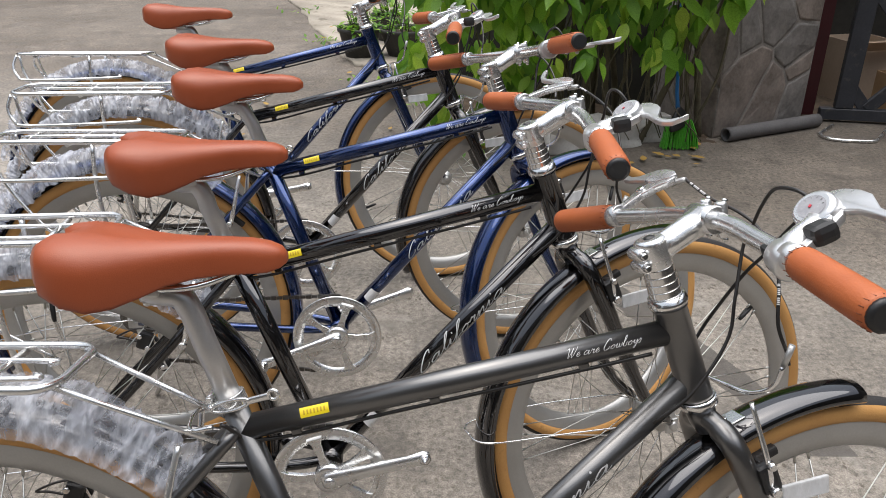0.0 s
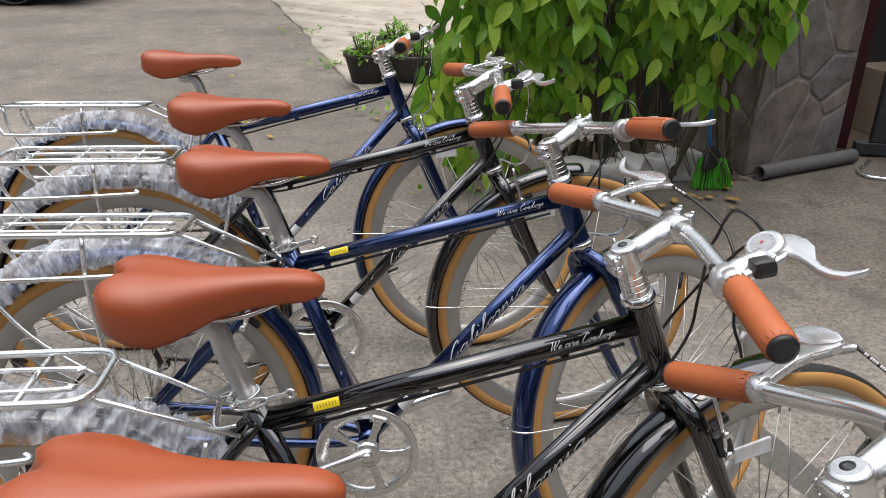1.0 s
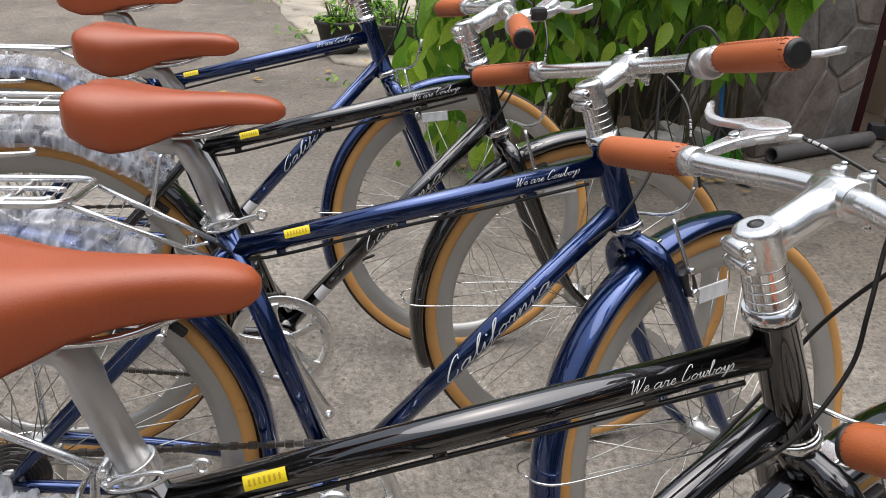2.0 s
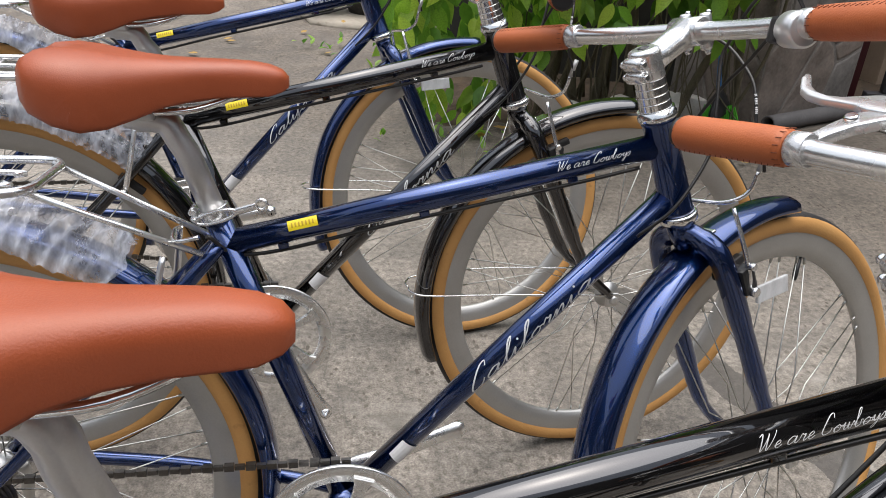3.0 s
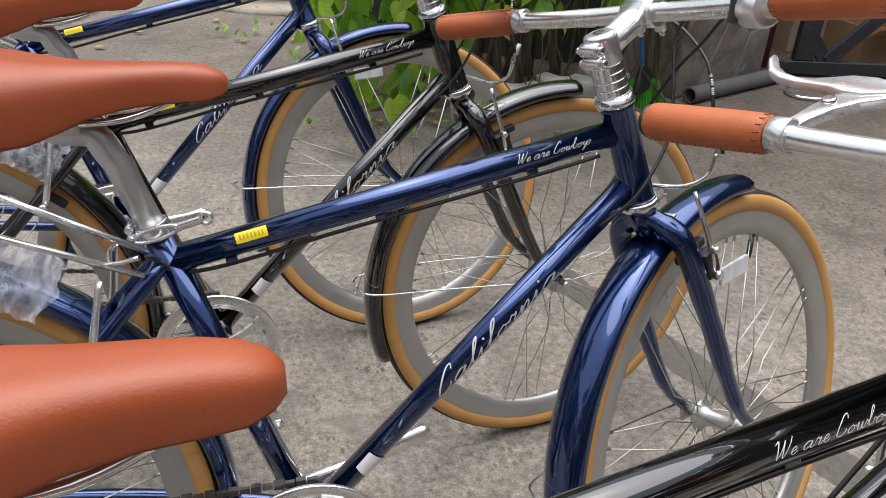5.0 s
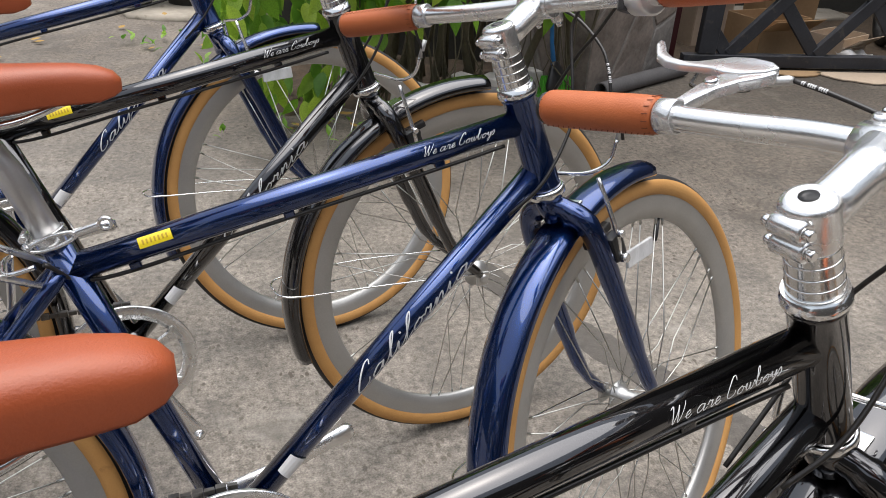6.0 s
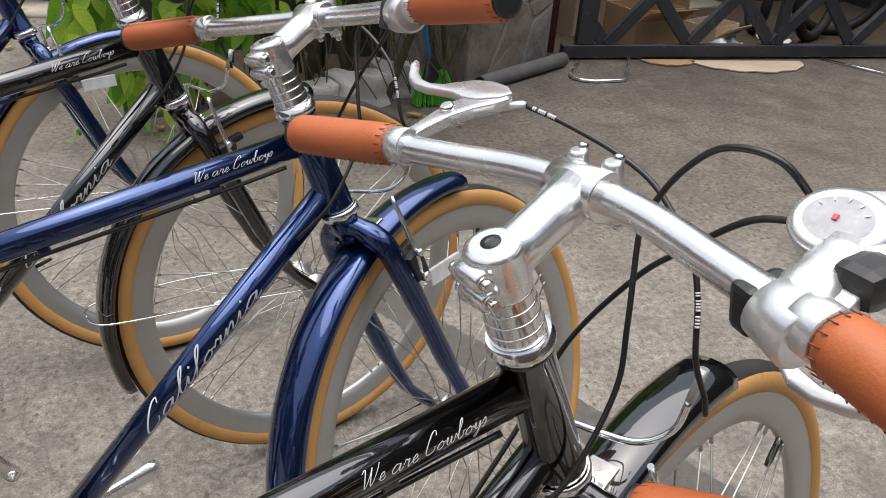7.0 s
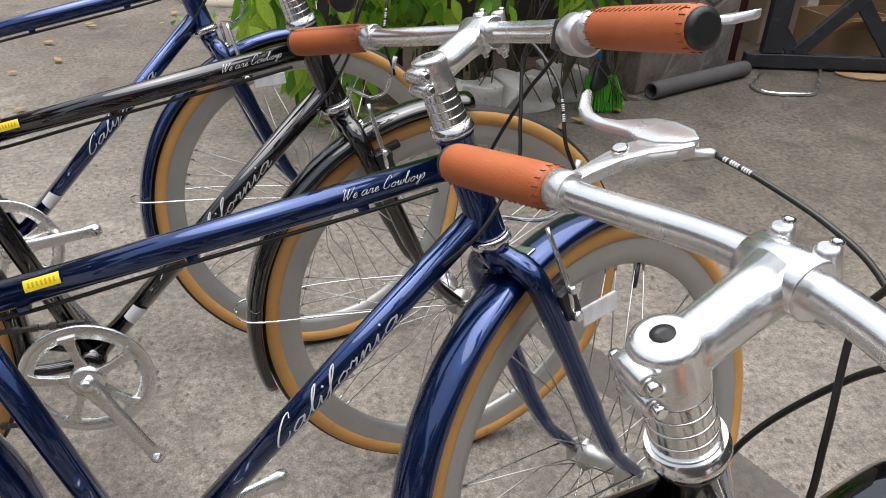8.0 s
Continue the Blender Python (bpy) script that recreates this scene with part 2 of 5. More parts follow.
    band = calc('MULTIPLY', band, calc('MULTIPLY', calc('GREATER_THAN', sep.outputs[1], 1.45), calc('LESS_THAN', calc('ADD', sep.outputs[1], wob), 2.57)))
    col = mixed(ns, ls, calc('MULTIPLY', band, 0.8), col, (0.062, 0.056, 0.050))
    # the concrete gets darker towards the gate and shrub, with a ragged rim
    gate_tone = calc('ADD', calc('ADD', calc('MULTIPLY', sep.outputs[1], 0.55), calc('MULTIPLY', sep.outputs[0], 0.30)), calc('MULTIPLY', calc('SUBTRACT', n1, 0.5), 2.2))
    col = mixed(ns, ls, 1.0, col, ramp(ns, ls, calc('MULTIPLY', gate_tone, 0.25), (1, 1, 1), (0.58, 0.55, 0.52), 0.35, 0.54), 'MULTIPLY')
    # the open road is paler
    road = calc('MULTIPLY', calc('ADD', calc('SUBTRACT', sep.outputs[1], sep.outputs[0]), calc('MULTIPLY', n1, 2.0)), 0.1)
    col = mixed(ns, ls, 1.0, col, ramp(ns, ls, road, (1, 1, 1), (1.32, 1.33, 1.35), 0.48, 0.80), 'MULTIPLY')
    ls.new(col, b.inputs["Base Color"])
    ls.new(ramp(ns, ls, n2, (0.62,) * 3, (0.9,) * 3, 0.35, 0.6), b.inputs["Roughness"])
    bp = ns.new("ShaderNodeBump")
    bp.inputs["Strength"].default_value, bp.inputs["Distance"].default_value = 0.7, 0.004
    ls.new(mixed(ns, ls, 0.5, n3, n4), bp.inputs["Height"])
    ls.new(bp.outputs[0], b.inputs["Normal"])
    return m


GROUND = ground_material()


# ---- mesh helpers ----
def V(*a):
    return Vector(a)


def cat(pts, n=6):
    """A smooth line through the points."""
    pts = [Vector(q) for q in pts]
    ext = [2 * pts[0] - pts[1]] + pts + [2 * pts[-1] - pts[-2]]
    out = []
    for i in range(1, len(ext) - 2):
        a, b, c, d = ext[i - 1:i + 3]
        for k in range(n):
            t = k / n
            out.append(0.5 * (2 * b + (c - a) * t + (2 * a - 5 * b + 4 * c - d) * t * t + (3 * b - a - 3 * c + d) * t ** 3))
    return out + [pts[-1]]


def sweep(bm, pts, r, seg=12, cap=True, closed=False, mat=0, flat=1.0):
    """A tube along the points; r is one radius or one for each point; flat squeezes it sideways."""
    pts = [Vector(q) for q in pts]
    n = len(pts)
    rs = r if isinstance(r, (list, tuple)) else [r] * n
    rings, up = [], None
    for i, q in enumerate(pts):
        a, b = (pts[i - 1], pts[(i + 1) % n]) if closed else (pts[max(i - 1, 0)], pts[min(i + 1, n - 1)])
        d = (b - a).normalized()
        if up is None:
            up = d.orthogonal().normalized() if abs(d.z) > 0.95 else (V(0, 0, 1) - d * d.z).normalized()
        up = (up - d * up.dot(d)).normalized()
        side = d.cross(up)
        rings.append([bm.verts.new(q + (up * math.cos(2 * math.pi * k / seg) + side * math.sin(2 * math.pi * k / seg) * flat) * rs[i]) for k in range(seg)])
    for i in range(n if closed else n - 1):
        a, b = rings[i], rings[(i + 1) % n]
        for k in range(seg):
            f = bm.faces.new((a[k], a[(k + 1) % seg], b[(k + 1) % seg], b[k]))
            f.material_index, f.smooth = mat, True
    if cap and not closed:
        for ring in (list(reversed(rings[0])), rings[-1]):
            bm.faces.new(ring).material_index = mat
    return bm


def spun(bm, profile, seg=64, a0=0.0, a1=360.0, mats=None, closed=True, bumpy=None):
    """Turns a closed profile of (radius, y) round the y axis; angle 0 is +x, 90 is up."""
    full = abs(a1 - a0) >= 359.9
    rings = []
    for i in range(seg if full else seg + 1):
        a = radians(a0 + (a1 - a0) * i / seg)
        ring = []
        for j, (rad, y) in enumerate(profile):
            q = V(rad * math.cos(a), y, rad * math.sin(a))
            ring.append(bm.verts.new(bumpy(q, i / seg, j) if bumpy else q))
        rings.append(ring)
    m = len(profile)
    for i in range(seg):
        a, b = rings[i], rings[(i + 1) % len(rings)]
        for j in range(m if closed else m - 1):
            f = bm.faces.new((a[j], b[j], b[(j + 1) % m], a[(j + 1) % m]))
            f.smooth = True
            if mats:
                f.material_index = mats[j]
    if not full and closed:
        bm.faces.new(list(reversed(rings[0])))
        bm.faces.new(rings[-1])
    return bm


def box(bm, centre, size, m=None, bevel=0.0, mat=0):
    g = bmesh.ops.create_cube(bm, size=1.0)
    vs = g["verts"]
    for v in vs:
        v.co = V(v.co.x * size[0], v.co.y * size[1], v.co.z * size[2])
    if bevel:
        es = list({e for v in vs for e in v.link_edges})
        r = bmesh.ops.bevel(bm, geom=es, offset=bevel, segments=2, affect='EDGES', profile=0.6)
        vs = list({v for f in r["faces"] for v in f.verts} | {v for v in vs if v.is_valid})
    for v in vs:
        v.co = (m @ v.co if m else v.co) + Vector(centre)
    for f in {f for v in vs for f in v.link_faces}:
        f.material_index = mat
    return bm


def rod(bm, a, b, r, seg=10, mat=0):
    return sweep(bm, [a, b], r, seg, mat=mat)


def bolt(bm, at, axis, r=0.004, h=0.006, mat=0):
    at, axis = Vector(at), Vector(axis).normalized()
    return sweep(bm, [at, at + axis * h * 0.8, at + axis * h], [r, r, r * 0.75], 8, mat=mat)


def part(name, bm, mats, parent, label="", m=None):
    """One mesh object under a thing or under a part."""
    me = bpy.data.meshes.new(name)
    bmesh.ops.recalc_face_normals(bm, faces=bm.faces[:])
    bm.to_mesh(me)
    bm.free()
    for q in (mats if isinstance(mats, (list, tuple)) else [mats]):
        me.materials.append(q)
    ob = new(name, me)
    if parent:
        ob.parent = parent
    if m:
        ob.matrix_local = m
    if label:
        ob["label"] = label
    return ob


def same(name, other, parent, m):
    """A further part that shares another's mesh."""
    ob = new(name, other.data)
    ob.parent = parent
    ob.matrix_local = m
    return ob


def thing(name, m, label, category, group=""):
    ob = new(name)
    ob.empty_display_size = 0.1
    ob.matrix_world = m
    return tagged(ob, label, category, group)


def smooth_all(bm):
    for f in bm.faces:
        f.smooth = True
    return bm


def B():
    return bmesh.new()


# ---- setting ----
def ground():
    bm = B()
    bmesh.ops.create_grid(bm, x_segments=60, y_segments=60, size=150)
    tagged(part("ground", bm, GROUND, None), "worn grey concrete yard with dark stains and fine cracks", "ground", kind="structure")


ground()

# ---- bicycles ----
R = 0.335
AXLE_R, AXLE_F = V(0, 0, R), V(1.030, 0, R)
HT, HB = V(0.7935, 0, 0.804), V(0.8343, 0, 0.692)
UP = (HT - HB).normalized()
BB, SEAT_TOP = V(0.436, 0, 0.290), V(0.294, 0, 0.692)
CLAMP = V(0.8357, 0, 0.8990)
SHARED = {}


def turned(deg):
    return Matrix.Translation(HB) @ Matrix.Rotation(radians(deg), 4, UP) @ Matrix.Translation(-HB)


def spin(deg, at):
    return Matrix.Translation(at) @ Matrix.Rotation(radians(-deg), 4, 'Y')


def shared_part(name, key, build, mats, parent, m, label=""):
    if key in SHARED:
        ob = same(name, SHARED[key], parent, m)
    else:
        ob = SHARED[key] = part(name, build(), mats, parent, m=m)
    if label:
        ob["label"] = label
    return ob


def tyre_mesh():
    prof, mats = [], []
    c, rr = R - 0.0175, 0.0175
    for k in range(20):
        a = 2 * math.pi * k / 20
        prof.append((c + rr * math.cos(a), rr * math.sin(a)))
        mid = a + math.pi / 20
        mats.append(0 if math.cos(mid) > 0.66 else 1)
    return spun(B(), prof, 96, mats=mats)


def rim_mesh():
    prof = [(0.313, -0.0115), (0.3190, -0.0140), (0.303, -0.0125), (0.290, -0.0115), (0.273, -0.006), (0.270, 0.0), (0.273, 0.006), (0.290, 0.0115), (0.303, 0.0125), (0.3190, 0.0140), (0.313, 0.0115), (0.304, 0.0)]
    return spun(B(), prof, 96)


def spoke_mesh():
    bm = B()
    sweep(bm, [V(0.022, 0.026, 0), V(0.10, 0.018, 0.045), V(0.262, 0.003, 0.062)], [0.0010, 0.0010, 0.0010], 5)
    sweep(bm, [V(0.256, 0.0035, 0.0613), V(0.2705, 0.002, 0.063)], 0.0021, 6)
    return bm


def hub_mesh():
    bm = B()
    sweep(bm, [V(0, y, 0) for y in (-0.05, -0.034, -0.033, -0.029, -0.028, -0.015, 0.015, 0.028, 0.029, 0.033, 0.034, 0.05)],
          [0.006, 0.006, 0.024, 0.024, 0.017, 0.012, 0.012, 0.017, 0.024, 0.024, 0.006, 0.006], 20)
    for s in (-1, 1):
        sweep(bm, [V(0, s * 0.052, 0), V(0, s * 0.061, 0), V(0, s * 0.063, 0)], [0.010, 0.009, 0.005], 6)
    return bm


def wheel(name, parent, m, start):
    hub = shared_part(name, "hub", hub_mesh, SATIN, parent, m @ spin(start, (0, 0, 0)), "spoked wheel with silver rim and tan-wall tyre")
    I = Matrix.Identity(4)
    shared_part("tyre", "tyre", tyre_mesh, [RUBBER, WALLTAN], hub, I, "black tyre with tan side walls")
    shared_part("rim", "rim", rim_mesh, RIM, hub, I, "deep silver-grey rim")
    for k in range(32):
        mm = Matrix.Rotation(radians(360 / 32 * k), 4, 'Y')
        if k % 2:
            mm = mm @ Matrix.Diagonal((1, -1, 1, 1))
        if (k // 2) % 2:
            mm = mm @ Matrix.Diagonal((1, 1, -1, 1))
        shared_part("spoke", "spoke", spoke_mesh, BRASS, hub, mm)
    bm = B()
    sweep(bm, [V(0.272, 0, 0), V(0.245, 0, 0), V(0.238, 0, 0)], [0.004, 0.004, 0.003], 8)
    part("valve", bm, PLASTIC, hub)
    return hub


def fender_mesh(a0, a1):
    out = [(0.3370, -0.0285), (0.3465, -0.0262), (0.3515, -0.019), (0.3545, -0.010), (0.3555, 0.0), (0.3545, 0.010), (0.3515, 0.019), (0.3465, 0.0262), (0.3370, 0.0285)]
    prof = out + [(r - 0.0022, y * 0.93) for r, y in reversed(out)]
    return spun(B(), prof, 60, a0, a1)


def film_mesh(seed, a0, a1):
    """A loose sleeve of thin film round the fender, with folds that run across it."""
    prof = []
    for k in range(26):
        a = radians(-102 + 204 * k / 25)
        prof.append((0.343 + 0.031 * math.cos(a), 0.037 * math.sin(a)))

    def crumple(q, f, j):
        u, w_ = f * 0.72, (j - 12.5) / 25 * 0.15
        s = V(u * 42 + w_ * 14, w_ * 11, seed)
        d = (0.40 - abs(noise.noise(s))) * 0.013 + (0.40 - abs(noise.noise(V(u * 120 - w_ * 40, w_ * 26, seed + 3)))) * 0.008 + (0.40 - abs(noise.noise(V(u * 60 + w_ * 90, w_ * 30, seed + 8)))) * 0.006 + noise.noise(V(u * 9, w_ * 9, seed)) * 0.006
        d = max(-0.004, d)
        n = V(q.x, 0, q.z).normalized()
        edge = max(0.0, (abs(j - 12.5) - 9.5) / 3)
        tang = V(-n.z, 0, n.x)
        slip = max(0.0, 1 - f * 9) - max(0.0, 1 - (1 - f) * 9)
        q = q + tang * slip * 0.022 * noise.noise(V(j * 0.30, seed, 2))
        return q + n * d + V(0, 1 if q.y > 0 else -1, 0) * (max(-0.003, d * 0.9) + 0.004 * edge) - n * edge * (0.010 + 0.010 * noise.noise(V(f * 9, seed, 1 if q.y > 0 else 5)))
    return spun(B(), prof, 420, a0, a1, closed=False, bumpy=crumple)


def saddle_mesh():
    """Sections from the broad tail to the nose: x, half width, crown height, skirt depth."""
    secs = [(0.124, 0.026, 0.863, 0.018), (0.128, 0.049, 0.870, 0.029), (0.140, 0.066, 0.8755, 0.039), (0.163, 0.074, 0.8775, 0.048), (0.188, 0.073, 0.875, 0.051), (0.211, 0.063, 0.871, 0.047),
            (0.235, 0.048, 0.868, 0.040), (0.260, 0.036, 0.866, 0.032), (0.290, 0.0285, 0.865, 0.027), (0.320, 0.0245, 0.8645, 0.0245), (0.345, 0.0220, 0.8635, 0.0235), (0.364, 0.0195, 0.8605, 0.0210), (0.377, 0.0145, 0.8555, 0.0150), (0.3835, 0.0075, 0.8485, 0.0075)]
    bm, rings = B(), []
    n = 26
    for x, hw, top, deep in secs:
        ring = []
        for k in range(n):
            a = math.pi * (1.18 * k / (n - 1) - 0.09)
            c, s = math.cos(a), math.sin(a)
            y = hw * math.copysign(abs(c) ** 0.72, c)
            s = max(-0.35, s)
            z = top - deep + deep * (math.copysign(abs(s) ** 0.62, s))
            z -= 0.006 * math.exp(-(y / 0.014) ** 2) * max(0.0, 1 - (x - 0.124) / 0.15)
            notch = 0.022 * math.exp(-(y / 0.020) ** 2) * max(0.0, 1 - (x - 0.124) / 0.07)
            ring.append(bm.verts.new((x + notch, y, z)))
        rings.append(ring)
    for a, b in zip(rings, rings[1:]):
        for k in range(n):
            bm.faces.new((a[k], a[(k + 1) % n], b[(k + 1) % n], b[k])).smooth = True
    bm.faces.new(rings[0]).smooth = True
    bm.faces.new(list(reversed(rings[-1]))).smooth = True
    bmesh.ops.subdivide_edges(bm, edges=bm.edges[:], cuts=1, smooth=0.35, use_grid_fill=True)
    return smooth_all(bm)


def wrap_on(bm, a, b, start, radius, turn):
    """Lays a flat mesh (x along, y across) on the right-hand side of the tube from a to b."""
    a, b = Vector(a), Vector(b)
    d = (b - a).normalized()
    side = V(0, -1, 0)
    upw = side.cross(d)
    upw = upw if upw.z > 0 else -upw
    for v in bm.verts:
        ang = v.co.y / radius + radians(turn)
        v.co = a + d * (start + v.co.x) + (side * math.cos(ang) + upw * math.sin(ang)) * (radius + 0.0005 + v.co.z)
    return bm


# pen strokes of a running hand: points in heights of a small letter, then the step to the next letter
PEN = {
    "C": ([(1.25, 2.0), (1.15, 2.6), (0.75, 2.45), (0.3, 1.3), (0.2, 0.35), (0.6, 0.0), (1.1, 0.3), (1.2, 0.8)], 1.45),
    "W": ([(0.0, 2.0), (0.35, 2.3), (0.4, 1.0), (0.5, 0.0), (0.95, 1.4), (1.1, 2.2), (1.05, 0.9), (1.2, 0.0), (1.75, 1.6), (1.9, 2.4)], 2.0),
    "a": ([(0.95, 0.9), (0.5, 1.0), (0.1, 0.5), (0.3, 0.0), (0.75, 0.3), (1.0, 0.95), (0.93, 0.2), (1.1, 0.0), (1.4, 0.35)], 1.4),
    "b": ([(0.0, 0.35), (0.45, 1.6), (0.55, 2.4), (0.3, 2.1), (0.2, 0.4), (0.4, 0.0), (0.75, 0.25), (0.75, 0.8), (1.0, 0.8)], 1.0),
    "e": ([(0.0, 0.35), (0.6, 0.6), (0.55, 1.0), (0.2, 0.75), (0.2, 0.15), (0.5, 0.0), (0.85, 0.35)], 0.85),
    "f": ([(0.0, 0.35), (0.5, 1.6), (0.62, 2.5), (0.35, 2.2), (0.25, 0.4), (0.15, -0.8), (0.4, -0.7), (0.45, 0.0), (0.8, 0.35)], 0.8),
    "i": ([(0.0, 0.35), (0.25, 1.0), (0.25, 0.2), (0.45, 0.0), (0.75, 0.35)], 0.75),
    "l": ([(0.0, 0.35), (0.45, 1.6), (0.6, 2.5), (0.35, 2.2), (0.25, 0.6), (0.45, 0.0), (0.75, 0.35)], 0.75),
    "n": ([(0.0, 0.4), (0.2, 0.95), (0.2, 0.0), (0.35, 0.6), (0.65, 1.0), (0.75, 0.6), (0.72, 0.15), (0.9, 0.0), (1.15, 0.35)], 1.15),
    "o": ([(0.6, 0.95), (0.15, 0.6), (0.2, 0.05), (0.65, 0.1), (0.8, 0.6), (0.55, 0.98), (0.75, 0.75), (1.05, 0.7)], 1.05),
    "r": ([(0.0, 0.5), (0.2, 1.05), (0.4, 0.85), (0.6, 0.95), (0.5, 0.2), (0.65, 0.0), (0.9, 0.35)], 0.9),
    "s": ([(0.0, 0.3), (0.45, 1.1), (0.6, 0.5), (0.35, 0.0), (0.1, 0.15)], 0.8),
    "w": ([(0.0, 0.5), (0.2, 1.0), (0.2, 0.15), (0.5, 0.1), (0.65, 0.95), (0.7, 0.1), (1.0, 0.15), (1.15, 0.95), (1.3, 0.7)], 1.3),
    "y": ([(0.0, 0.4), (0.2, 1.0), (0.25, 0.3), (0.5, 0.2), (0.75, 1.0), (0.7, -0.2), (0.5, -1.0), (0.3, -0.7), (0.85, 0.3)], 0.85),
}


def script_mesh(text, wide, high, slant, pen):
    """A word in a running hand, thin on the rise and broad on the fall of the pen."""
    bm = B()
    x = 0.0

    def put(p):
        return V((x + p[0]) * wide + slant * p[1] * high, p[1] * high, 0)
    for ch in text:
        if ch == " ":
            x += 0.6
            continue
        stroke, step = PEN[ch]
        line = cat([put(p) for p in stroke], 5)
        edges = []
        for k, q in enumerate(line):
            d = (line[min(k + 1, len(line) - 1)] - line[max(k - 1, 0)]).normalized()
            half = pen * (0.62 + 0.38 * max(0.0, -d.y))
            nrm = V(-d.y, d.x, 0) * half
            edges.append((bm.verts.new(q - nrm), bm.verts.new(q + nrm)))
        for e0, e1 in zip(edges, edges[1:]):
            bm.faces.new((e0[0], e1[0], e1[1], e0[1]))
        if ch == "i":
            c = put((0.42, 1.65))
            bm.faces.new([bm.verts.new(c + V(math.cos(k * math.pi / 4), math.sin(k * math.pi / 4), 0) * pen * 1.25) for k in range(8)])
        x += step
    return bm


def plate(pts2, thick=0.0003):
    bm = B()
    f = bm.faces.new([bm.verts.new((x, y, 0)) for x, y in pts2])
    bmesh.ops.subdivide_edges(bm, edges=bm.edges[:], cuts=4, use_grid_fill=True)
    return bm


def chainring_mesh():
    """A toothed ring with a broad guard lip, turned from one profile."""
    prof = [(0.0955, -0.001), (0.0965, 0.0005), (0.095, 0.002), (0.079, 0.002), (0.078, -0.002), (0.075, -0.003), (0.075, -0.005), (0.0965, -0.006), (0.098, -0.005), (0.098, -0.003)]
    return spun(B(), prof, 72)


def spider_arm_mesh():
    bm = B()
    d, n = V(1, 0, 0), V(0, 0, 1)
    q = [d * 0.012 + n * 0.010, d * 0.045 + n * 0.0060, d * 0.070 + n * 0.0085, d * 0.082 + n * 0.014, d * 0.082 - n * 0.014, d * 0.070 - n * 0.0085, d * 0.045 - n * 0.0060, d * 0.012 - n * 0.010]
    lo = [bm.verts.new(c + V(0, -0.0075, 0)) for c in q]
    hi = [bm.verts.new(c) for c in q]
    bm.faces.new(lo)
    bm.faces.new(list(reversed(hi)))
    for i in range(8):
        bm.faces.new((lo[i], hi[i], hi[(i + 1) % 8], lo[(i + 1) % 8]))
    bmesh.ops.recalc_face_normals(bm, faces=bm.faces[:])
    bmesh.ops.bevel(bm, geom=bm.edges[:], offset=0.001, segments=1, affect='EDGES')
    return bm


def spider_hub_mesh():
    return sweep(B(), [V(0, 0.004, 0), V(0, -0.012, 0), V(0, -0.014, 0)], [0.026, 0.026, 0.021], 28)


def crank_arm(bm, ang, y):
    d = V(math.cos(radians(ang)), 0, math.sin(radians(ang)))
    s = -1 if y < 0 else 1
    pts = [BB + V(0, y, 0) - d * 0.012, BB + V(0, y, 0), BB + V(0, y + s * 0.004, 0) + d * 0.06, BB + V(0, y + s * 0.012, 0) + d * 0.14, BB + V(0, y + s * 0.014, 0) + d * 0.168, BB + V(0, y + s * 0.014, 0) + d * 0.178]
    sweep(bm, pts, [0.013, 0.017, 0.0125, 0.011, 0.0135, 0.008], 12, flat=0.62)
    e = pts[4]
    spun_at = e + V(0, s * 0.009, 0)
    sweep(bm, [e, spun_at, spun_at], [0.0095, 0.0095, 0.004], 12)
    sweep(bm, [pts[1], pts[1] + V(0, s * 0.012, 0), pts[1] + V(0, s * 0.013, 0)], [0.011, 0.010, 0.004], 12)
    return bm


def chain_mesh(run):
    bm = B()
    top = [(BB.x + 0.01, BB.z + 0.094), (0.0, R + 0.036)]
    low = [(BB.x + 0.01, BB.z - 0.094), (0.04, R - 0.10)]
    for (xa, za), (xb, zb) in ([top] if run else [low]):
        L = math.hypot(xb - xa, zb - za)
        n = int(L / 0.0127)
        tilt = math.atan2(zb - za, xb - xa)
        for k in range(n):
            f = (k + 0.5) / n
            box(bm, (xa + (xb - xa) * f, -0.047 if k % 2 else -0.0475, za + (zb - za) * f), (0.0115, 0.0075 if k % 2 else 0.0052, 0.0082 if k % 2 else 0.0062), Matrix.Rotation(-tilt, 4, 'Y'))
    return bm


